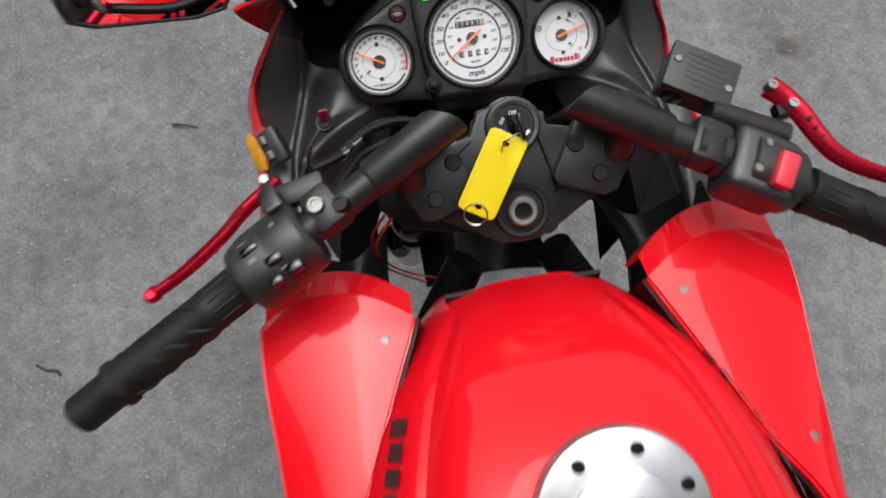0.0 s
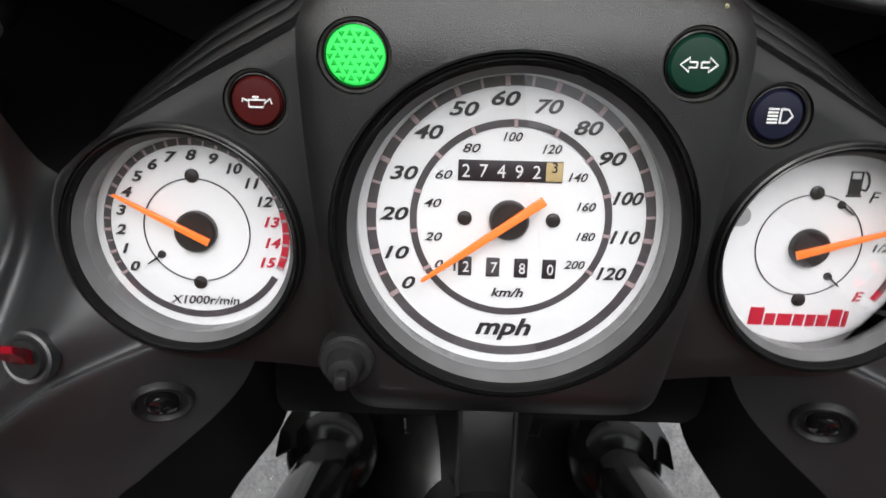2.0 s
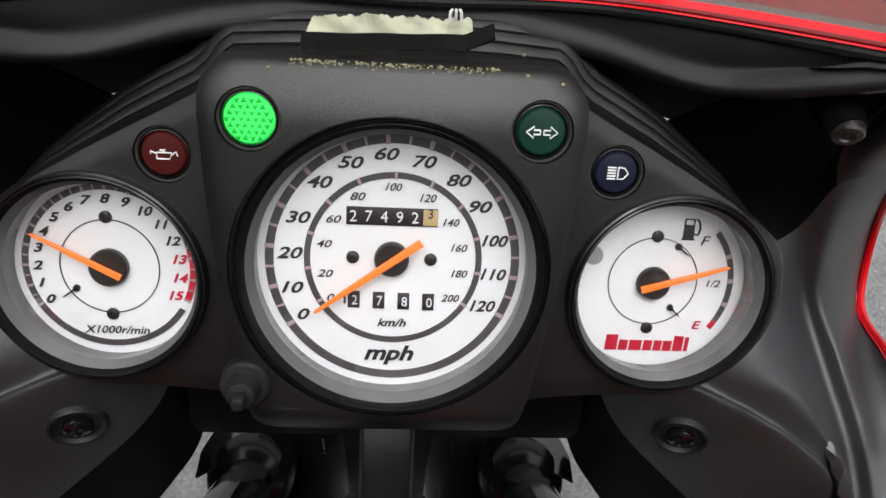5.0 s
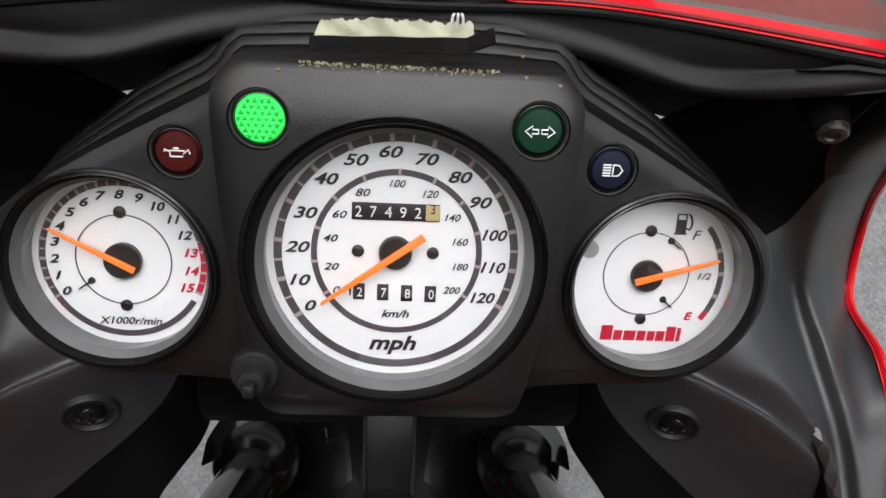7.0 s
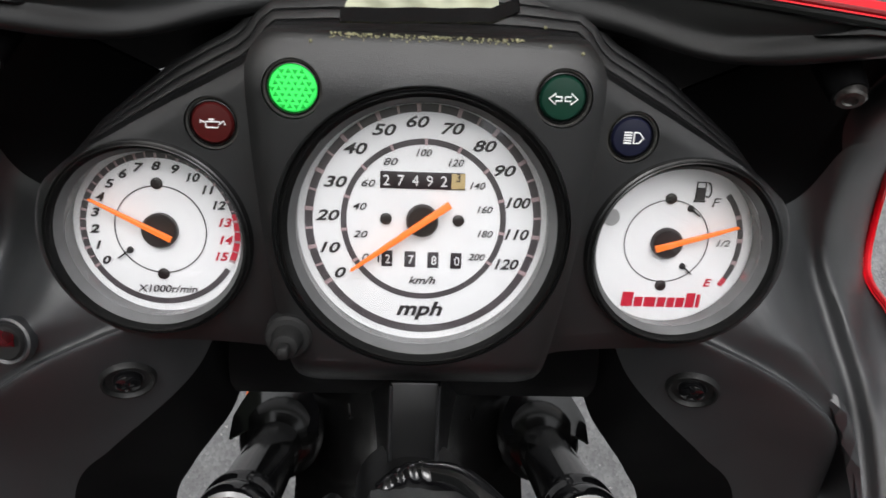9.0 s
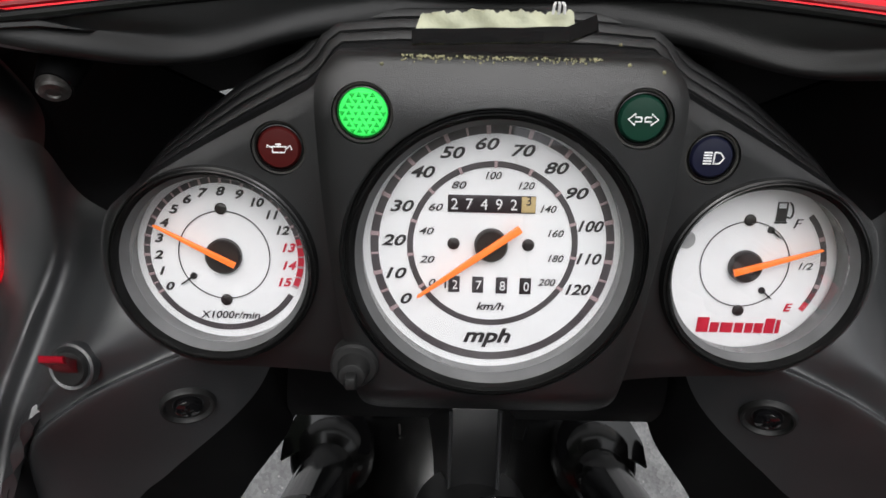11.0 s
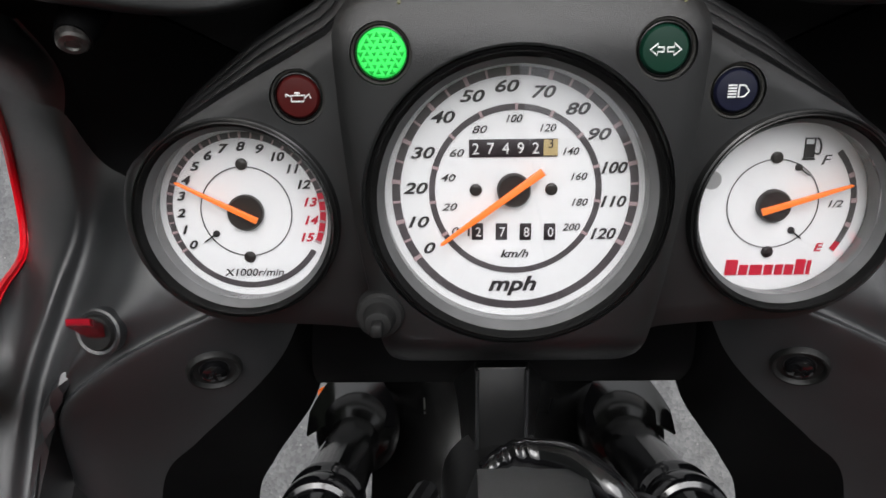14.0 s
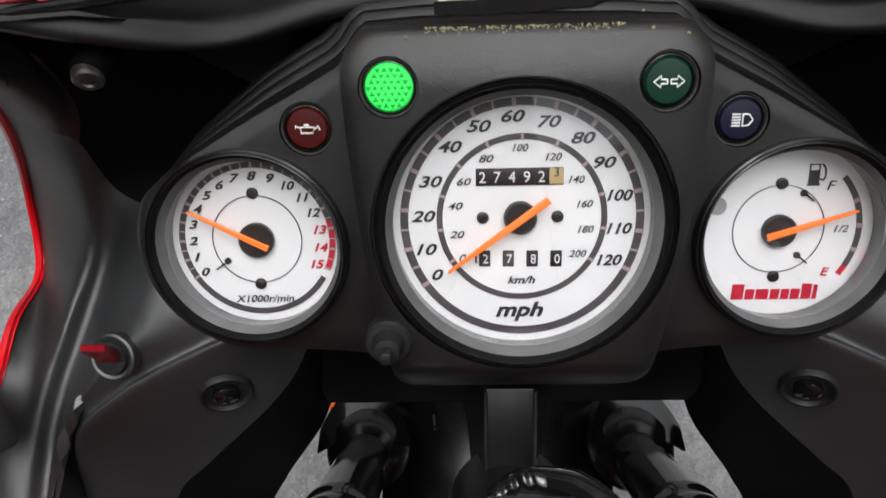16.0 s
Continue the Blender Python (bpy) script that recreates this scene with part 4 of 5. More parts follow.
    part("peg_grommet", lathe([(0.003, -0.006), (0.008, -0.005), (0.008, 0.002), (0.003, 0.003)], 20), RUBBER, bike, "black rubber grommet", m)
mid_low = [[dw(k * w_, y, z) for k in (-1, -0.6, -0.2, 0.2, 0.6, 1)] for y, z, w_ in ((-0.03, -0.034, 0.07), (-0.06, -0.040, 0.075), (-0.085, -0.055, 0.080), (-0.1025, -0.0755, 0.083))]
# Shade under the instruments is put into this panel's black.
part("lower_panel", loft(mid_low, 24, 10, 0.003), SHADE_BLACK, bike, "panel under the instruments, black deepened for shade")

# red push-in plug and amber strap reflector on the left panel
m = seat(-1, 0.1492, -0.0548, 0.0026)
plug = part("accessory_socket", lathe([(0, 0.002), (0.0045, 0.002), (0.0062, 0.0018), (0.0070, 0.0004), (0.0070, -0.003)], 28), RUBBER, bike, "small round black socket with red plug", m)
lean = lambda w_, h_, z: [(x + 0.26 * z, y + 0.52 * z, z) for x, y in ((-w_, -h_), (w_, -h_), (w_, h_), (-w_, h_))]
part("red_plug", stack([lean(0.0034, 0.0024, 0.0), lean(0.0036, 0.0024, 0.006), lean(0.0040, 0.0020, 0.0080), lean(0.0048, 0.0014, 0.0115), lean(0.0048, 0.0013, 0.0146), lean(0.0045, 0.0009, 0.0152)]), REDPLUG, plug, "translucent red plastic plug", m, limit=20)
part("socket_ring", lathe([(0.0068, 0.0002), (0.0082, 0.0008), (0.0090, 0.0002), (0.0090, -0.004)], 32), PANEL, plug, "", m)
m = Matrix.Translation((-0.199, -0.062, 0.985)) @ pose(0, 0, 0, 18, -28, 12)
holder = link("strap_buckle", block(0.021, 0.034, 0.013, 0.0025, pose(0.002, 0, 0)), PANEL, m=m)
tagged(holder, "black plastic buckle with amber reflector clamped on fairing edge", "buckle")
part("reflector", prism([(-0.013, -0.015), (-0.004, -0.019), (0.0, -0.010), (0.0, 0.012), (-0.003, 0.019), (-0.011, 0.012)], 0.0, 0.0035, 0.0008), GOLD, holder, "scratched amber reflector", m @ pose(-0.0088, 0.003, 0.0052, 0, -8, 0))
for y in (-0.006, 0.009):
    part("spring", tube([(0.0036 * math.cos(k * 1.05), y + 0.00022 * k - 0.004, 0.0075 + 0.0030 * math.sin(k * 1.05)) for k in range(34)], 0.0006, 6, 1), STEEL, holder, "bright coil spring", m @ pose(-0.003, 0, 0))

# aged tape on the brow
m = DASH @ pose(0.0, 0.0645, 0.0090, -16, 0, 2)


def tape_face(u, v):
    x = -0.0245 + 0.0443 * u + 0.0018 * v * (1 - u)
    ragged = 0.0004 * math.sin(u * 60) + 0.0003 * math.sin(u * 137)
    return (x, -0.0010 + (0.0052 + 0.0007 * u) * v + (ragged if v < 0.1 or v > 0.95 else 0), 0.0035 + 0.0016 * math.sin(u * 5) * v + 0.0004 * math.sin(u * 23 + v * 5))


tape = link("tape_strip", sheet(tape_face, 60, 6, 0.0012), TAPE, m=m)
tagged(tape, "torn strip of aged cream tape stuck to the instrument brow", "tape")
part("backing", sheet(lambda u, v: (-0.0250 + 0.0500 * u, -0.0008 - 0.0046 * v + 0.0022 * max(0.0, u - 0.85) / 0.15, 0.0052 + 0.0020 * v + 0.0030 * max(0.0, u - 0.85) / 0.15 + 0.0003 * math.sin(u * 19)), 40, 4, 0.0008), GLOSS, tape, "black curled tape backing", m)
part("torn_fluff", join(*[tube([(0.0135 + 0.0016 * k, 0.0032, 0.0052), (0.0137 + 0.0014 * k, 0.0050, 0.0068 + 0.0006 * (k % 2)), (0.0142 + 0.0010 * k, 0.0060, 0.0058)], 0.0004, 6, 3) for k in range(3)]), WHITE, tape, "frayed white fibres", m)
rnd = random.Random(9)
crumbs = []
for _ in range(160):
    x = rnd.uniform(-0.028, 0.028)
    y = 0.0580 - abs(rnd.gauss(0, 0.0007))
    crumbs.append(lathe([(0, 0.0002), (rnd.uniform(0.0001, 0.0004), 0.00012), (rnd.uniform(0.0002, 0.0005), -0.0003)], 5, pose(x, y, 0.0161 + 0.1 * y - 15.0 * (y - 0.040) ** 2, rnd.uniform(-30, 10), 0, rnd.uniform(0, 90))))
crumbs += [lathe([(0, 0.0006), (0.0006, 0.0002), (0.0005, -0.0006)], 6, pose(x, y, z)) for x, y, z in ((-0.033, 0.0555, 0.0180), (0.0345, 0.0565, 0.0176), (0.0440, 0.0548, 0.0180), (0.036, 0.0618, -0.001))]
tagged(link("adhesive_crumbs", join(*crumbs), RESIDUE, m=DASH), "yellowish crumbs of dried glue below the tape", "glue residue", kind="stuff")

# ---- steering head, forks and bars ----
ax = lambda x, y, z: STEER @ Vector((x, y, z))
TOP = 0.136
plate = both([(0.0, -0.177), (0.014, -0.176), (0.034, -0.166), (0.064, -0.148), (0.088, -0.135), (0.094, -0.124), (0.090, -0.112), (0.066, -0.098), (0.048, -0.094), (0.030, -0.090), (0.022, -0.074), (0.0, -0.068)])
YOKE = STEER @ pose(0, 0.006, 0)
clamp = part("triple_clamp", prism(plate, TOP - 0.014, TOP, 0.0025), CAST, bike, "cast black alloy top yoke", YOKE)
part("yoke_rib", tube([(0.020, -0.094, TOP), (0.029, -0.128, TOP), (0.031, -0.142, TOP)], 0.0012, 6, 4), DEEP, clamp, "", YOKE)
part("yoke_groove", tube([(0.031, -0.142, TOP), (0.048, -0.132, TOP)], 0.001, 6, 2), DEEP, clamp, "", YOKE)
part("yoke_logo_edge", tube([(-0.03, -0.094, TOP), (-0.042, -0.104, TOP), (-0.038, -0.114, TOP)], 0.001, 6, 3), DEEP, clamp, "", YOKE)
part("stem_washer", lathe([(0.008, TOP), (0.0205, TOP), (0.0215, TOP + 0.002), (0.020, TOP + 0.004), (0.017, TOP + 0.0035), (0.0165, TOP + 0.001), (0.010, TOP + 0.001)], 48, pose(0.0015, -0.152, 0)), RUBBER, clamp, "black stepped washer", YOKE)
nut = lathe([(0.0065, 0.0), (0.0115, 0.0), (0.0120, 0.003), (0.0112, 0.0085), (0.0098, 0.0098), (0.0072, 0.0096), (0.0066, 0.007), (0.0064, 0.0)], 40)
part("stem_nut", nut, DULL, clamp, "steel steering stem nut", YOKE @ pose(0.0015, -0.152, TOP + 0.001, 0, 0, 12), limit=25)
part("stem", lathe([(0.0, 0.004), (0.007, 0.004), (0.007, -0.02)], 32), DEEP, clamp, "", YOKE @ pose(0.0015, -0.152, TOP))
part("steering_tube", lathe([(0, TOP - 0.014), (0.024, TOP - 0.016), (0.026, TOP - 0.04), (0.026, -0.06), (0, -0.06)], 32, pose(0, -0.152, 0)), DEEP, bike, "black steering head tube", YOKE)

# ignition lock with key
lock = part("ignition_lock", lathe([(0.0, 0.142), (0.0150, 0.142), (0.0158, 0.1435), (0.0185, 0.1440), (0.0205, 0.1425), (0.0215, 0.138), (0.0218, 0.12), (0.0205, 0.112), (0, 0.112)], 48, pose(0.003, -0.081, 0)), PANEL, bike, "round black ignition lock with white markings", STEER)
part("lock_face", lathe([(0, 0.1432), (0.0142, 0.1432), (0.0146, 0.142)], 40, pose(0.003, -0.081, 0)), GLOSS, lock, "glossy black lock face", STEER)
part("lock_bracket", block(0.058, 0.018, 0.016, 0.004, pose(0.002, -0.082, 0.120)), PANEL, lock, "", STEER)
lettering("ON", 0.0044, (0.003, -0.0715, 0.1435), WHITE, lock, "marking", 0.0, 0.85, STEER)
lettering("OFF", 0.0040, (-0.0055, -0.0765, 0.1435), WHITE, lock, "marking", 0.0, 0.75, STEER, turn=50)
for x, y, t in ((-0.0072, -0.085, 95), (-0.003, -0.0915, 140), (0.0122, -0.088, 40)):
    part("marking", block(0.0055, 0.0022, 0.0003, 0), WHITE, lock, "plain white bar of worn marking", STEER @ pose(x, y, 0.1434, 0, 0, t))
key = link("key", join(block(0.0055, 0.010, 0.020, 0.0018, pose(0, 0, 0.010)), block(0.0035, 0.020, 0.013, 0.0016, pose(0, 0, 0.022))), GLOSS, m=STEER @ pose(0.004, -0.082, 0.142, 0, 0, 5))
tagged(key, "black plastic-headed key standing in the ignition lock", "key")
ring_m = STEER @ pose(-0.0035, -0.0925, 0.163, 62, 0, 30)
ring = link("key_ring", tube([(0.0095 * math.cos(k * math.pi / 14), 0.0095 * math.sin(k * math.pi / 14), 0) for k in range(29)], 0.0007, 8, 1, False), STEEL, m=ring_m)
tagged(ring, "thin steel ring joining key and yellow tag", "key ring")
tag_m = STEER @ pose(-0.0200, -0.1135, 0.1575, 0, 0, 0) @ pose(0, 0, 0, 11, -4, -31)
tw, th = 0.0148, 0.0325
rounded = []
for cx, cy, a0 in ((tw - 0.004, -th + 0.004, -90), (tw - 0.004, th - 0.004, 0), (-tw + 0.004, th - 0.004, 90), (-tw + 0.004, -th + 0.004, 180)):
    rounded += [(cx + 0.004 * math.cos(radians(a0 + 30 * k)), cy + 0.004 * math.sin(radians(a0 + 30 * k))) for k in range(4)]
tag_bm = carve(prism(rounded, 0, 0.0014, 0.0003), [lathe([(0, -0.01), (0.0026, -0.01), (0.0026, 0.01), (0, 0.01)], 20, pose(0, y, 0)) for y in (th - 0.0075, -th + 0.0065)])
tagged(link("key_tag", tag_bm, YELLOW, m=tag_m), "blank bright yellow plastic key tag lying on the yoke", "key tag")
ring = link("key_ring", tube([(0.0088 * math.cos(k * math.pi / 14), 0.0088 * math.sin(k * math.pi / 14), 0) for k in range(29)], 0.0007, 8, 1, False), STEEL, m=tag_m @ pose(0.0005, -th + 0.000, 0.001, 8, 0, 0))
tagged(ring, "thin steel split ring through the tag's lower hole", "key ring")

# forks
for s in (-1, 1):
    fm = Matrix.Translation((s * 0.077, -0.116, 0.920)) @ pose(0, 0, 0, 10.5, -0.9 * s, 0)
    fork = part("fork_leg", lathe([(0, 0.11), (0.0148, 0.11), (0.0148, 0.014), (0.0168, 0.013), (0.0178, 0.010), (0.0180, 0.003), (0.0170, 0.0), (0.0168, -0.003), (0.0178, -0.005), (0.0178, -0.011), (0.0155, -0.014), (0.0150, -0.020), (0.0150, -0.125), (0, -0.126)], 48), GLOSS, bike, "glossy black telescopic fork leg", fm)
    part("fork_boot", lathe([(0.0145, -0.100), (0.0190, -0.104), (0.0232, -0.111), (0.0252, -0.120), (0.0250, -0.130), (0.0232, -0.142), (0.0215, -0.155), (0, -0.156)], 48), WELL, fork, "dull black rubber fork boot", fm)
    slider = part("slider", lathe([(0.0185, -0.150), (0.0195, -0.170), (0.0200, -0.192), (0.0255, -0.194), (0.0268, -0.198), (0.0272, -0.205), (0.0280, -0.30), (0.0280, -0.5), (0, -0.5)], 56), GLOSS, fork, "glossy black lower fork slider", fm)
    part("seam", tube([(0.0005, -0.0272, -0.199), (0.0005, -0.0278, -0.30)], 0.0006, 6, 2), WELL, slider, "", fm)

    def visor(u, v):
        x = s * (-0.023 + 0.051 * u)
        bend = (2 * u - 1) ** 2
        return (x, 0.007 + 0.004 * math.sin(math.pi * u) - 0.004 * u ** 6 + (0.029 - 0.018 * bend) * v, -0.103 - 0.034 * v * (1 - 0.7 * bend) - 0.002 * bend)
    part("fork_guard", sheet(visor, 28, 10, 0.0015 * s), GLOSS, fork, "flared black plastic fork guard", fm)
    m = Matrix.Translation((s * 0.0985, -0.076, 0.700)) @ pose(0, 0, 0, -104, s * 14, 0)
    stalk = part("turn_signal", lathe([(0, 0.006), (0.012, 0.0055), (0.020, 0.003), (0.0235, 0), (0.0235, -0.002), (0, -0.002)], 28, sy=1.3), AMBER, bike, "amber turn signal lens", m)
    part("signal_body", lathe([(0, -0.001), (0.0222, -0.001), (0.022, -0.010), (0.018, -0.02), (0.010, -0.03), (0, -0.03)], 28, sy=1.3), GLOSS, stalk, "black turn signal body", m)
part("headlight_shell", sheet(lambda u, v: (0.150 * (u - 0.5), -0.17 + 0.24 * v, 0.80 - 0.05 * v - 0.03 * (2 * u - 1) ** 2), 16, 10, 0.003), WELL, bike, "dark back of the headlight shell")
part("lower_yoke", prism(both([(0, -0.18), (0.03, -0.175), (0.09, -0.16), (0.11, -0.14), (0.108, -0.115), (0.08, -0.1), (0.03, -0.115), (0, -0.12)]), 0.02, 0.04, 0.003), DEEP, bike, "black lower yoke", STEER)
for s in (-1, 1):
    part("brake_line", tube([(s * 0.039, -0.074, 0.80), (s * 0.041, -0.100, 0.735)], 0.0006, 6, 2), STEEL if s < 0 else DEEP, bike, "thin steel line beside the fork")
    part("line_clip", lathe([(0, 0.002), (0.0018, 0.001), (0.0018, -0.002), (0, -0.003)], 12), STEEL, bike, "small bright clip", Matrix.Translation((s * 0.0415, -0.101, 0.733)))
# stay and plastic cover in front of the steering head
part("centre_stay", prism([(-0.0105, -0.16), (0.0102, -0.16), (0.0100, -0.084), (-0.0103, -0.084)], -0.06, -0.0455, 0.0012), BLACK, bike, "flat black centre stay", STEER)
for s in (-1, 1):
    part("stay_rib", tube([(s * 0.0103, -0.085, -0.0452), (s * 0.0106, -0.16, -0.0452)], 0.0009, 8, 4), PANEL, bike, "raised rib of the centre stay", STEER)
    part("stay_wing", sheet(lambda u, v: ax(s * (0.0110 + v * (0.0050 + 0.015 * math.exp(-u * 4.0))), -0.078 - 0.08 * u, -0.050 - 0.022 * v), 20, 6, 0.002 * s), BLACK, bike, "curved black side of the stay")


def crumpled_cover():
    path = [(-0.0112, -0.0845, 1.030), (-0.003, -0.0805, 1.028), (0.006, -0.0800, 1.030), (0.014, -0.0818, 1.034), (0.0215, -0.0870, 1.040), (0.0285, -0.0950, 1.041), (0.034, -0.105, 1.038)]
    bm = tube(path, lambda t: 0.0026 + 0.0022 * math.sin(math.pi * t) ** 0.6, 28, 14)
    for v in bm.verts:
        q = v.co
        pleat = math.sin(q.x * 1500 + q.y * 500) * max(0.0, 1 - abs(q.x + 0.004) / 0.010)
        crease = noise.noise(Vector((q.x * 120, q.y * 90, q.z * 90))) * 0.0011 + 0.0007 * pleat
        v.co = q + Vector((0.1, 0.5, 0.85)) * crease
    return bm


part("lock_cover", crumpled_cover(), GLOSS, bike, "crumpled glossy black plastic cover")
wiring = part("lock_wiring_block", prism([(-0.016, -0.100), (0.019, -0.100), (0.0170, -0.078), (0.0142, -0.0695), (-0.0112, -0.0695), (-0.0140, -0.078)], 0.044, 0.052, 0.001), PANEL, bike, "black block behind the ignition lock", STEER)
part("block_cap", prism([(-0.022, -0.092), (0.026, -0.092), (0.0160, -0.0665), (-0.0132, -0.0665)], 0.052, 0.068, 0.0012), BLACK, wiring, "dull cast top of the block", STEER)


def bar(s):
    """One clip-on handlebar with grip and switch gear; s is -1 on the left."""
    P = lambda x, y, z: Vector((s * x, y, z))
    a, b = P(0.050, -0.1375, 1.141), P(0.338, -0.290, 1.079)
    long = (b - a).length
    at = lambda d: a + (b - a) * (d / long)
    tube_bm = rod(a, b, [(0.0, 0.0132), (0.002, 0.0150), (0.064, 0.0150), (0.066, 0.0142), (0.067, 0.0120), (long - 0.03, 0.0111)], 40)
    inward, rear = (a - b).normalized(), Vector((0, -1, 0.25))
    for v in tube_bm.verts:
        if (v.co - a).dot(-inward) < 0.004:
            v.co += inward * 0.75 * (v.co - a).dot(rear)
    bar_ob = part("handlebar", tube_bm, CAST, bike, "black clip-on handlebar")
    # clamp foot on the yoke
    foot = prism([(-0.017, -0.032), (0.020, -0.027), (0.028, -0.020), (0.030, 0.020), (0.022, 0.028), (-0.016, 0.022), (-0.022, 0.016), (-0.023, -0.026)], TOP, TOP + 0.011, 0.002)
    part("clamp_foot", foot, CAST, bar_ob, "black clamp block", YOKE @ pose(s * 0.060, -0.116, 0, 0, 0, -28 * s) @ Matrix.Diagonal((s, 1, 1, 1)))
    part("riser", tube([ax(s * 0.078, -0.112, TOP + 0.004), P(0.085, -0.150, 1.122), P(0.090, -0.157, 1.126)], 0.0120, 16, 5), CAST, bar_ob, "black bar riser")
    for x, y in ((0.0465, -0.107), (0.0632, -0.132)):
        part("clamp_bolt", lathe([(0, 0.0016), (0.0055, 0.0016), (0.0064, 0.0004), (0.0068, -0.002)], 24), RUBBER, bar_ob, "round black bolt cap", YOKE @ pose(s * x, y, TOP + 0.0115))
    # rubber grip with moulded waves
    g0 = 0.178
    prof = [(g0, 0.0172), (g0 + 0.004, 0.0178), (g0 + 0.007, 0.0165), (g0 + 0.03, 0.0160), (g0 + 0.032, 0.0168), (g0 + 0.036, 0.0160), (g0 + 0.06, 0.0164), (g0 + 0.09, 0.0166), (g0 + 0.112, 0.0160), (g0 + 0.114, 0.0182), (g0 + 0.119, 0.0184), (g0 + 0.121, 0.0150), (g0 + 0.124, 0.0148), (long, 0.0146), (long + 0.002, 0.0130)]
    grip = part("grip", rod(a, b, prof, 48), RUBBER, bar_ob, "ribbed black rubber grip")
    m = Matrix.Translation(a) @ (b - a).to_track_quat("Z", "Y").to_matrix().to_4x4()
    for k in range(4):
        for c in range(5):
            t0 = 25 + 72 * c + 8 * k
            pts = []
            for j in range(5):
                ang = radians(t0 + 13 * j)
                pts.append((0.0163 * math.cos(ang), 0.0163 * math.sin(ang), g0 + 0.038 + 0.019 * k + 0.0042 * j))
            part("grip_wave", tube(pts, lambda t: 0.0014 * math.sin(math.pi * min(1, 0.1 + t)), 6, 2), RUBBER, grip, "", m)
    for c in range(12):
        ang = radians(30 * c)
        part("grip_rib", rod((0.0158 * math.cos(ang), 0.0158 * math.sin(ang), g0 + 0.008), (0.0158 * math.cos(ang), 0.0158 * math.sin(ang), g0 + 0.028), [(0, 0.0011), (0.02, 0.0011)], 6), RUBBER, grip, "", m)
    # end cap
    part("bar_end", rod(at(long - 0.005), at(long + 0.001), [(0, 0.0142), (0.005, 0.0142), (0.006, 0.012)], 32), GLOSS, bar_ob, "black bar end cap")
    return bar_ob, at, m, long


left_bar, lat, LBM, LONG = bar(-1)
right_bar, rat, RBM, _ = bar(1)


def basis(at, d, s):
    """A frame on the bar: x outwards along the bar, y forwards, z up."""
    x = (at(d + 0.01) - at(d)).normalized()
    z = (Vector((0, 0, 1)) - x * x.z).normalized()
    y = z.cross(x)
    return Matrix.Translation(at(d)) @ Matrix((x, y, z)).transposed().to_4x4()


# left switch gear; x runs out along the bar, y backwards on the left side
lm = basis(lat, 0.150, -1)
switch = part("switch_box", join(block(0.054, 0.050, 0.040, 0.010, pose(-0.002, -0.002, -0.004), 3), lathe([(0, -0.030), (0.022, -0.030), (0.0265, -0.026), (0.0275, -0.004), (0.0270, -0.003), (0.0270, -0.001), (0.0278, 0.0), (0.0275, 0.022), (0.025, 0.028), (0.019, 0.031), (0, 0.031)], 40, pose(0.002, 0.0, -0.003, 0, 90, 0))), PANEL, left_bar, "black plastic switch box", lm)
for x, y, w_, h_, name in ((0.010, -0.008, 0.014, 0.006, "dip_switch"), (0.0, 0.008, 0.012, 0.007, "turn_switch"), (-0.008, 0.020, 0.011, 0.008, "horn_button"), (0.008, 0.020, 0.010, 0.007, "pass_button")):
    part(name, block(w_, h_, 0.010, 0.0018, pose(x, y, 0.0215 - 14 * y * y)), GLOSS, switch, "small black switch", lm)
for x, y, sx, sy in ((0.013, -0.016, 0.007, 0.0014), (0.012, 0.0, 0.006, 0.003), (-0.002, 0.016, 0.005, 0.002), (-0.012, -0.013, 0.004, 0.003)):
    part("marking", block(sx, sy, 0.0004, 0), PRINTGREY, switch, "plain pale bar of a switch marking", lm @ pose(x, y, 0.0247 - 20 * y * y, 0 if abs(y) < 0.004 else -y * 2200, 0, 0))
perch = part("clutch_perch", join(block(0.026, 0.034, 0.026, 0.006, pose(0, -0.004, 0)), block(0.05, 0.018, 0.014, 0.004, pose(0.012, -0.030, -0.002, 0, 0, -18))), CAST, left_bar, "cast black clutch perch", basis(lat, 0.104, -1))
for x, y in ((0.002, -0.006), (-0.012, 0.004)):
    part("perch_bolt", lathe([(0.0, 0.003), (0.0032, 0.003), (0.0036, 0.004), (0.0055, 0.004), (0.006, 0.0), (0.006, -0.004)], 20), DULL if x > 0 else DEEP, perch, "socket-head bolt", basis(lat, 0.104, -1) @ pose(x, y, 0.014))
part("perch_paddle", prism([(-0.006, -0.012), (0.006, -0.010), (0.008, 0.010), (-0.005, 0.012)], 0, 0.003, 0.001), PANEL, perch, "black tab", basis(lat, 0.128, -1) @ pose(0, -0.03, 0.016, 20, 0, 0))


def lever_bm(points, width, thick):
    return tube(points, width, 14, 8, True, thick)


lev = part("clutch_lever", lever_bm([(-0.176, -0.146, 1.102), (-0.190, -0.152, 1.098), (-0.208, -0.163, 1.093), (-0.225, -0.178, 1.090), (-0.250, -0.195, 1.085), (-0.272, -0.206, 1.080), (-0.282, -0.210, 1.078)], lambda t: 0.0058 - 0.0012 * t + (0.0018 if t > 0.95 else 0), 0.8), ANODISED, left_bar, "shiny red anodised clutch lever")
part("lever_tip", lathe([(0, 0.006), (0.004, 0.005), (0.006, 0.001), (0.006, -0.002), (0.004, -0.005), (0, -0.006)], 20), ANODISED, lev, "", Matrix.Translation((-0.284, -0.211, 1.078)))
part("lever_groove", tube([(-0.206, -0.160, 1.0985), (-0.225, -0.176, 1.0955), (-0.250, -0.193, 1.0905), (-0.268, -0.203, 1.0855)], 0.0015, 6, 5), REDPLUG, lev, "darker groove")
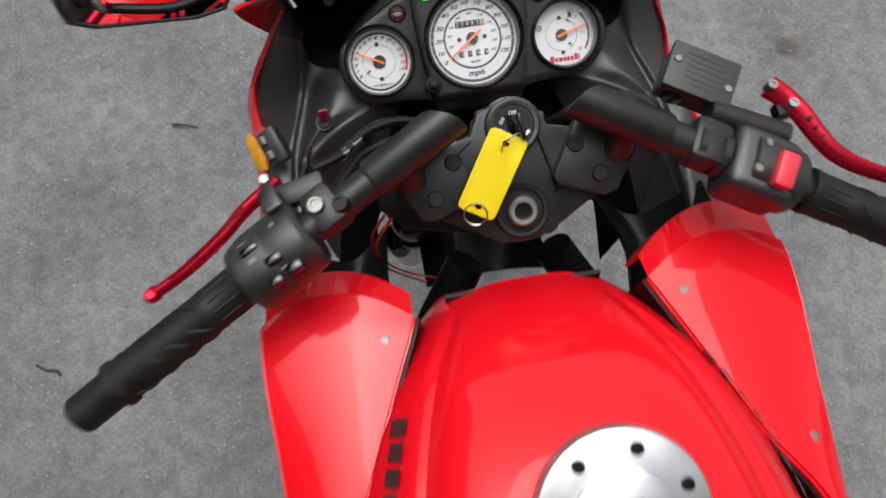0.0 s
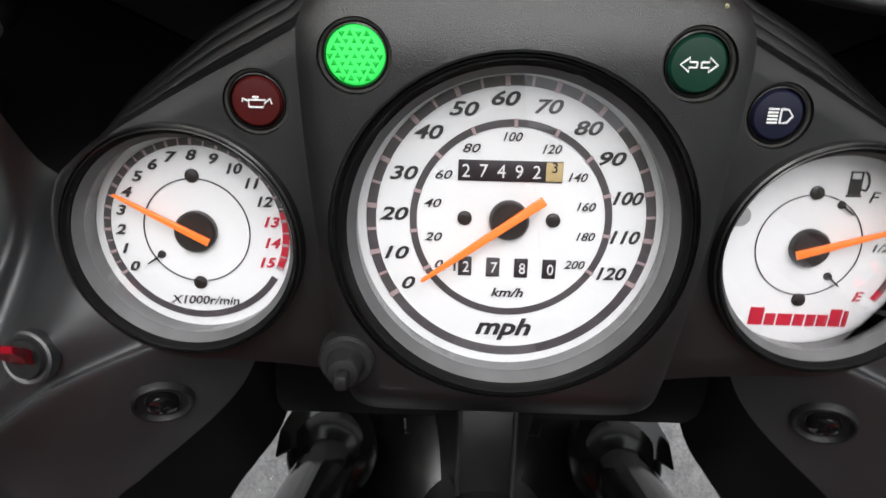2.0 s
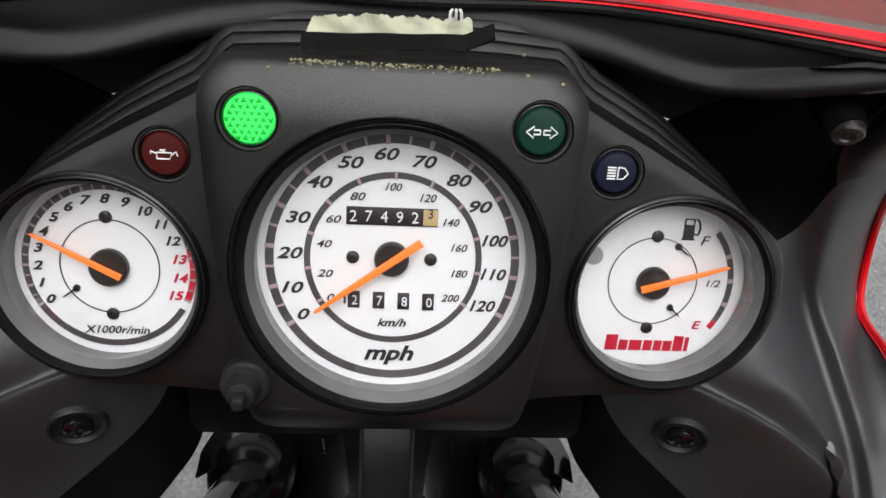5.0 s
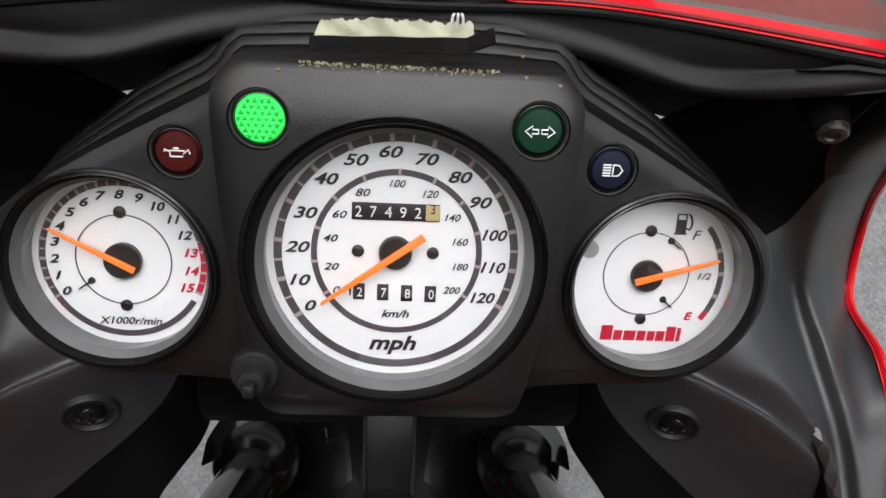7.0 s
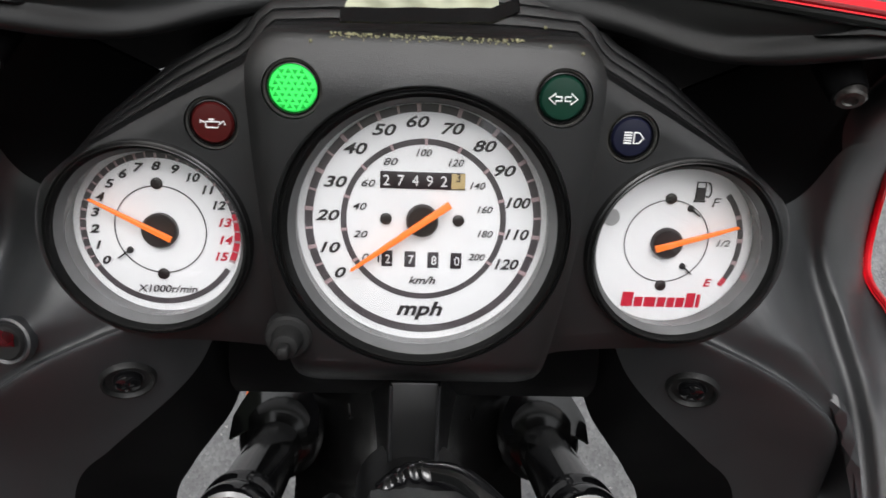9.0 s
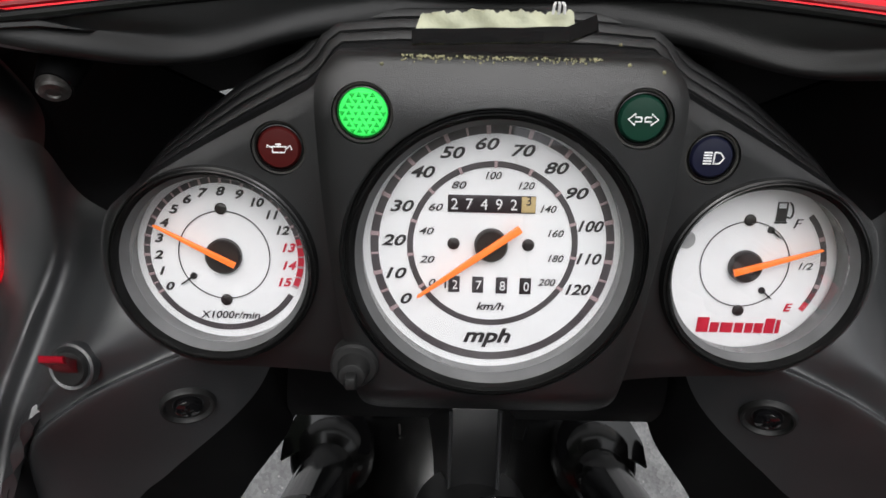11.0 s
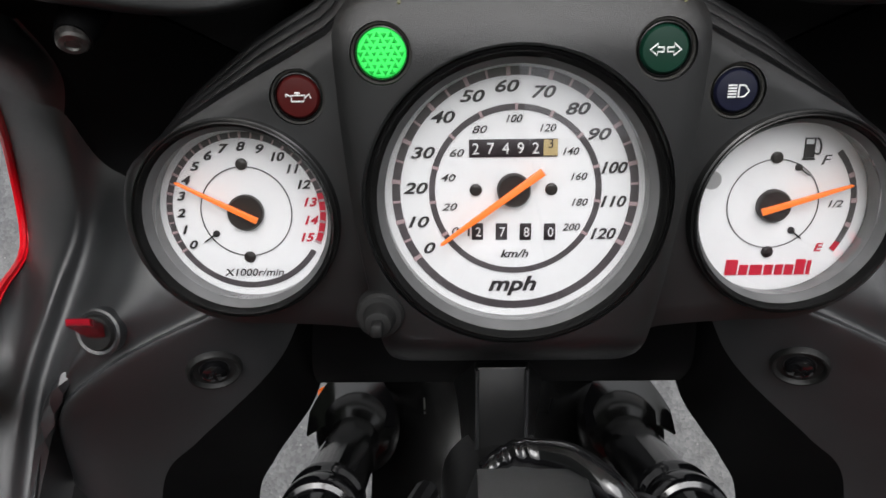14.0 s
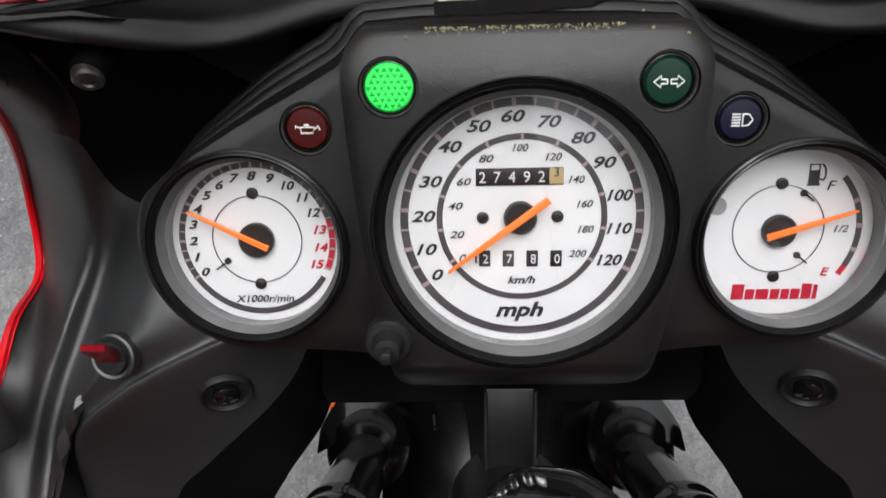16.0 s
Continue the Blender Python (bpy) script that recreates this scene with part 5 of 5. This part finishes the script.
part("pivot_screw", lathe([(0, 0.002), (0.0035, 0.002), (0.0042, 0.0), (0.0042, -0.01)], 18), DULL, lev, "steel pivot screw", Matrix.Translation((-0.186, -0.146, 1.109)))

# right switch gear, brake reservoir and lever
rm = basis(rat, 0.138, 1)
switch = part("switch_box", join(block(0.052, 0.050, 0.040, 0.008, pose(0, 0.0, -0.002), 3), lathe([(0, 0.03), (0.022, 0.03), (0.0245, 0.026), (0.0245, -0.012), (0, -0.012)], 32, pose(0, 0, 0, 0, 90, 0))), PANEL, right_bar, "black plastic switch box", rm)
part("kill_switch", block(0.014, 0.026, 0.010, 0.0022, pose(0.008, -0.006, 0.0245, 8, 0, 0)), material("red_switch_plastic", (0.62, 0.03, 0.05), 0.35, vary=0.08), switch, "bright red stop switch", rm)
part("switch_screw", lathe([(0, 0.001), (0.003, 0.001), (0.0036, 0), (0.0036, -0.002)], 16), DULL, switch, "steel cross-head screw", rm @ pose(-0.010, -0.010, 0.0222))
part("marking", block(0.004, 0.005, 0.0004, 0), PRINTGREY, switch, "plain pale bar of a switch marking", rm @ pose(-0.006, 0.012, 0.0222))
bm_ = basis(rat, 0.092, 1)
master = part("master_cylinder", join(block(0.030, 0.034, 0.028, 0.006, pose(0.004, 0.003, 0)), rod((0.0, 0.03, 0.0), (0.062, 0.034, 0.002), [(0, 0.010), (0.062, 0.010)], 24)), CAST, right_bar, "cast black brake master cylinder", bm_)
for x in (-0.006, 0.012):
    part("clamp_ring", rod((x, 0, 0), (x + 0.006, 0, 0), [(0, 0.0165), (0.006, 0.0165)], 28), CAST, master, "black clamp ring", bm_)
res_m = Matrix.Translation((0.1415, -0.1255, 1.118)) @ pose(0, 0, 0, 6, 8, -29)
tank_ob = part("brake_reservoir", block(0.050, 0.033, 0.026, 0.004, pose(0, 0, 0)), PANEL, right_bar, "square black brake fluid reservoir", res_m)
lid = part("lid", block(0.053, 0.036, 0.006, 0.0010, pose(0, 0, 0.015)), material("grey_painted_lid", (0.035, 0.035, 0.036), 0.5, bump=0.2, vary=0.3), tank_ob, "black metal reservoir lid", res_m)
for x, y in ((-0.021, 0.004), (0.021, -0.004)):
    part("lid_screw", lathe([(0, 0.0008), (0.0024, 0.0008), (0.003, 0), (0.003, -0.001)], 16), DULL, lid, "steel cross-head lid screw", res_m @ pose(x, y, 0.0184))
for k in range(6):
    part("warning_print", block(0.030 - 0.003 * (k % 2) - (0.010 if k == 5 else 0), 0.0017, 0.0003, 0), PRINT, lid, "plain dark bar of worn print", res_m @ pose(0.001 * (k % 3), 0.0115 - 0.0045 * k, 0.0181))
part("sight_glass", lathe([(0, 0.003), (0.006, 0.003), (0.008, 0.001), (0.008, -0.004)], 24), GLOSS, tank_ob, "round dark sight glass", res_m @ pose(-0.012, -0.0168, 0, 90, 0, 0))
part("adjuster_block", block(0.012, 0.012, 0.012, 0.002, pose(0, 0, 0)), DEEP, master, "black lever adjuster", Matrix.Translation((0.206, -0.156, 1.110)))
lev = part("brake_lever", lever_bm([(0.196, -0.139, 1.120), (0.206, -0.148, 1.118), (0.216, -0.162, 1.116), (0.224, -0.178, 1.113), (0.234, -0.194, 1.110), (0.250, -0.206, 1.106), (0.272, -0.216, 1.101), (0.300, -0.226, 1.094)], lambda t: 0.0085 - 0.003 * t, 0.5), ANODISED, right_bar, "shiny red anodised brake lever")
for k in range(3):
    part("lever_hole", lathe([(0, 0.0052), (0.0022 - 0.0003 * k, 0.0052), (0.0022 - 0.0003 * k, 0.003)], 16), DEEP, lev, "dark drilled hole", Matrix.Translation((0.2195 + 0.0035 * k, -0.169 - 0.0072 * k, 1.1145 - 0.0014 * k)))
for x, y, z in ((0.197, -0.140, 1.123), (0.210, -0.156, 1.120)):
    part("pivot_screw", lathe([(0.0, 0.0022), (0.0016, 0.0022), (0.002, 0.003), (0.0036, 0.003), (0.004, 0.0), (0.004, -0.006)], 18), DULL, lev, "steel pivot screw", Matrix.Translation((x, y, z)))

# cables, hoses and wires
for pts, r, mat, label in (
        ([(-0.150, -0.150, 1.122), (-0.128, -0.134, 1.105), (-0.108, -0.112, 1.092), (-0.075, -0.100, 1.075), (-0.03, -0.105, 1.04), (0.0, -0.09, 0.98)], 0.0042, CABLE, "black sheathed clutch cable"),
        ([(-0.140, -0.170, 1.110), (-0.115, -0.128, 1.082), (-0.08, -0.112, 1.066), (-0.045, -0.112, 1.04), (-0.03, -0.10, 0.97)], 0.0045, CABLE, "black wiring sleeve"),
        ([(-0.155, -0.19, 1.09), (-0.120, -0.145, 1.058), (-0.085, -0.118, 1.045), (-0.05, -0.112, 1.02), (-0.045, -0.13, 0.95)], 0.0055, CABLE, "thick black switch harness"),
        ([(0.130, -0.165, 1.105), (0.115, -0.12, 1.085), (0.085, -0.104, 1.072), (0.055, -0.108, 1.055), (0.04, -0.10, 1.0), (0.04, -0.12, 0.92)], 0.0048, CABLE, "black brake hose"),
        ([(0.145, -0.175, 1.10), (0.13, -0.125, 1.066), (0.095, -0.112, 1.055), (0.06, -0.118, 1.035), (0.05, -0.115, 0.97)], 0.0042, CABLE, "black throttle cable"),
        ([(0.150, -0.180, 1.095), (0.14, -0.135, 1.055), (0.10, -0.112, 1.04), (0.07, -0.115, 1.015), (0.06, -0.13, 0.95)], 0.0042, CABLE, "black throttle cable"),
        ([(0.20, -0.05, 0.98), (0.175, -0.075, 1.02), (0.15, -0.098, 1.07), (0.128, -0.112, 1.118)], 0.0055, CABLE, "black corrugated mirror wire sleeve"),
        ([(-0.10, -0.155, 1.0), (-0.118, -0.165, 0.96), (-0.112, -0.172, 0.915), (-0.09, -0.18, 0.89), (-0.06, -0.19, 0.885), (-0.04, -0.21, 0.90)], 0.0012, WIRE, "thin loose red wire"),
        ([(-0.105, -0.15, 1.0), (-0.122, -0.155, 0.95), (-0.118, -0.168, 0.90), (-0.10, -0.176, 0.875), (-0.075, -0.185, 0.86)], 0.0012, WIRE, "thin loose red wire")):
    part("cable" if r > 0.002 else "wire", tube(pts, r, 10, 8), mat, bike, label)
part("cable_adjuster", rod((-0.128, -0.1345, 1.1045), (-0.113, -0.117, 1.0935), [(0, 0.0048), (0.006, 0.0048), (0.0065, 0.0038), (0.012, 0.0038), (0.0125, 0.005), (0.023, 0.005)], 8), STEEL, bike, "bright steel cable adjuster")

# ---- tank and rear fairing panels ----
def tank(u, v):
    """u: from the front lip to the rear; v: from the left skirt over the top to the right skirt."""
    y = -0.236 - 0.40 * u
    rise = 1 - math.exp(-u * 4.6)
    top = 1.028 + 0.142 * rise - 0.02 * max(0, u - 0.5)
    half = 0.068 + 0.115 * (1 - math.exp(-u * 3.2)) - 0.03 * max(0, u - 0.6)
    a = math.pi * v
    c, s_ = -math.cos(a), math.sin(a)
    x = half * math.copysign(abs(c) ** 0.62, c) * (1.0 + 0.08 * (1 - s_))
    depth = 0.10 + 0.10 * rise
    z = top - depth * (1 - s_ ** 0.75)
    flute = 0.007 * math.exp(-((abs(c) - 0.55) / 0.055) ** 2) * min(1, u * 6)
    return (x, y + 0.014 * (1 - s_) * (1 - u), z - flute)


part("fuel_tank", sheet(tank, 60, 64, 0.003), RED, bike, "glossy red fuel tank with folded shoulders")
part("tank_lip", sheet(lambda u, v: (0.045 * (2 * u - 1) + 0.005, -0.234 - 0.012 * v, 1.031 - 0.012 * (1 - v) - 0.02 * (2 * u - 1) ** 4), 16, 3, 0.004), RED, bike, "red front lip of the tank")
part("tank_front", sheet(lambda u, v: (0.066 * (2 * u - 1), -0.236 - 0.02 * v, 1.024 - 0.16 * v), 12, 4, 0.003), DEEP, bike, "dark front wall under the tank")
cap_m = Matrix.Translation((0.010, -0.412, 1.1535)) @ pose(0, 0, 0, 13, 0, 0) @ Matrix.Scale(1.06, 4)
cap = part("fuel_cap", lathe([(0, 0.010), (0.026, 0.010), (0.030, 0.008), (0.0305, 0.0055), (0.033, 0.005), (0.045, 0.0045), (0.0495, 0.003), (0.051, 0.0), (0.051, -0.006)], 64), ALLOY, bike, "brushed alloy fuel cap with bolted flange", cap_m)
for k in range(7):
    a = 2 * math.pi * k / 7 + 0.35
    part("cap_bolt", lathe([(0, 0.0004), (0.0022, 0.0004), (0.0024, 0.002), (0.0036, 0.002), (0.0040, 0.0), (0.0040, -0.002)], 18), DEEP, cap, "recessed cap bolt", cap_m @ pose(0.0395 * math.cos(a), 0.0395 * math.sin(a), 0.0046))
part("lock_flap", prism([(-0.014, -0.026), (0.014, -0.026), (0.018, -0.004), (0.010, 0.012), (-0.010, 0.012), (-0.018, -0.004)], 0.0098, 0.0135, 0.0015), material("cap_grey", (0.3, 0.31, 0.33), 0.35, metal=0.6), cap, "grey hinged key flap", cap_m)
for k in range(8):
    a0 = 0.245 + 0.040 * k
    part("tank_mark", sheet(lambda u, v: Vector(tank(a0 + 0.030 * u, (0.212 if k else 0.200) + (0.040 if k else 0.052) * v)) + Vector((-0.0025, 0, 0.0034)), 4, 4, 0.0006), PRINT, bike, "plain black bar of the maker's lettering")
    part("tank_mark", sheet(lambda u, v: Vector(tank(a0 - 0.03 + 0.030 * u, 0.805 + (0.030 if k else 0.040) * v)) + Vector((0.0035, 0, 0.0025)), 4, 4, 0.0006), PRINT, bike, "plain black bar of the maker's lettering")

IN = [(0.0945, -0.255, 1.052), (0.100, -0.270, 1.055), (0.119, -0.312, 1.055), (0.150, -0.382, 1.055), (0.183, -0.437, 1.052), (0.200, -0.50, 1.04), (0.208, -0.56, 1.025)]
OUTER = [(0.211, -0.240, 1.040), (0.2135, -0.26, 1.040), (0.212, -0.30, 1.040), (0.207, -0.362, 1.038), (0.204, -0.441, 1.034), (0.206, -0.50, 1.025), (0.213, -0.56, 1.01)]


def knee_top(s):
    """The flat top facet beside the tank, bowed forward at its front."""
    inner, outer = smooth_path(flip(IN, s), 6), smooth_path(flip(OUTER, s), 6)

    def at(u, v):
        p = along(inner, u).lerp(along(outer, u), v)
        bow = 4 * v * (1 - v)
        return p + Vector((0, 0.021 * bow * (1 - u) ** 8, 0.0035 * bow))
    return at


for s in (-1, 1):
    top = knee_top(s)
    tip = 0.012 if s > 0 else 0.0
    wingp = part("knee_fairing", sheet(top, 48, 16, 0.003 * -s), RED, bike, "glossy red fairing panel beside the tank")
    part("panel_front_edge", sheet(lambda u, v: top(0, u) + Vector((0, (0.020 + tip * u) * min(1, 1.7 * v) + 0.004 * v, -0.012 * min(1, 1.7 * v) - 0.10 * max(0, v - 0.588))), 24, 12, 0.003 * s), RED, wingp, "folded front edge of the panel", limit=25)
    part("panel_flank", sheet(lambda u, v: top(u, 1) + Vector((s * (0.004 + 0.030 * v), 0.002 + 0.008 * v, -0.004 - 0.36 * v)) * min(1, 40 * v), 40, 24, 0.003 * -s), RED, wingp, "steep outer flank of the panel", limit=25)
    part("panel_inner_fold", sheet(lambda u, v: top(u, 0) + Vector((s * -0.0015 * v, 0, -0.016 * v)), 40, 4, 0.002 * s), RED, wingp, "turned-down inner edge", limit=25)
    for x, y in ((0.1180, -0.270), (0.187, -0.394)):
        p = min((top(a / 60, b / 20) for a in range(61) for b in range(21)), key=lambda q: (q.x - s * x) ** 2 + (q.y - y) ** 2)
        m = Matrix.Translation((s * x, y, p.z + 0.0005)) @ pose(0, 0, 0, 4, s * 8, 0)
        part("panel_screw", lathe([(0, 0.0028), (0.003, 0.0028), (0.0046, 0.0016), (0.005, -0.002)], 24), DULL, wingp, "steel panel screw", m)
    part("inner_wall", loft([flip([(p[0] - 0.002, p[1], p[2] - 0.004) for p in IN], s), flip([(p[0] - 0.006, p[1], p[2] - 0.14) for p in IN], s)], 24, 4, 0.003 * s), DEEP, bike, "dark inner wall of the fairing")
    # dark duct between side panel and knee fairing
    part("fairing_duct", loft([flip([dw(0.107, -0.17, -0.055), (0.112, -0.20, 0.95), (0.105, -0.25, 0.96)], s), flip([(0.15, -0.16, 0.90), (0.15, -0.20, 0.90), (0.14, -0.25, 0.92)], s), flip([(0.205, -0.15, 0.95), (0.205, -0.19, 0.965), (0.20, -0.215, 1.0)], s)], 14, 14, 0.003 * -s), DEEP, bike, "dark fairing duct")
part("frame_tube", join(*[tube([(s * 0.04, -0.20, 0.98), (s * 0.10, -0.28, 0.90), (s * 0.15, -0.42, 0.80)], 0.018, 14, 6) for s in (-1,)]), DEEP, bike, "black frame tube")
part("frame_tube", tube([(0.04, -0.20, 0.98), (0.10, -0.28, 0.90), (0.15, -0.42, 0.80)], 0.018, 14, 6), DEEP, bike, "black frame tube")
part("front_wheel", lathe([(0.20, -0.05), (0.27, -0.055), (0.295, -0.035), (0.30, 0), (0.295, 0.035), (0.27, 0.055), (0.20, 0.05)], 48), RUBBER, bike, "black front tyre", Matrix.Translation((0, 0.40, 0.30)) @ pose(0, 0, 0, 0, 90, 0))
part("mudguard", sheet(lambda u, v: ((2 * v - 1) * 0.062, 0.40 + (0.325 - 0.02 * (2 * v - 1) ** 2) * math.cos(radians(35 + 110 * u)), 0.30 + (0.325 - 0.02 * (2 * v - 1) ** 2) * math.sin(radians(35 + 110 * u))), 24, 8, 0.003), GLOSS, bike, "glossy black front mudguard")

# ---- mirrors ----
def mirror(s):
    c = Vector((s * 0.249, 0.019, 1.138))
    m = Matrix.Translation(c) @ (Vector((s * -0.50, -0.78, 0.30))).to_track_quat("Z", "Y").to_matrix().to_4x4() @ pose(0, 0, 0, 0, 0, 32 * s)
    outline = [(x * 0.95, y * 0.85) for x, y in [(-0.066, -0.036), (-0.045, -0.043), (0.04, -0.043), (0.066, -0.036), (0.072, -0.02), (0.068, 0.022), (0.055, 0.038), (-0.03, 0.044), (-0.06, 0.038), (-0.070, 0.02), (-0.072, -0.02)]]
    shell = part("mirror", stack([[(x * 0.55, y * 0.55, -0.038) for x, y in outline], [(x * 0.85, y * 0.85, -0.026) for x, y in outline], [(x, y, -0.008) for x, y in outline], [(x, y, 0.002) for x, y in outline], [(x * 0.955, y * 0.93, 0.003) for x, y in outline], [(x * 0.945, y * 0.915, 0.0005) for x, y in outline]]), PANEL, bike, "black-shelled rear-view mirror", m)
    part("mirror_glass", prism([(x * 0.94, y * 0.91) for x, y in outline], 0.0006, 0.0016), MIRROR, shell, "silvered mirror glass", m, smooth=False)
    part("mirror_boot", rod(c + Vector((-s * 0.044, 0.056, -0.004)), (s * 0.172, 0.068, 1.108), [(0, 0.014), (0.006, 0.0138), (0.014, 0.010), (0.030, 0.006)], 20), RUBBER, shell, "black ribbed rubber boot")
    part("mirror_stalk", rod((s * 0.192, 0.064, 1.118), (s * 0.155, 0.060, 1.088), [(0, 0.0055), (0.045, 0.0055)], 16), CAST, shell, "black mirror stalk")
    part("mirror_foot", block(0.026, 0.03, 0.012, 0.004, Matrix.Translation((s * 0.150, 0.068, 1.078)) @ pose(0, 0, 0, 20, s * 20, 0)), PANEL, shell, "black mirror foot")


mirror(-1)
mirror(1)
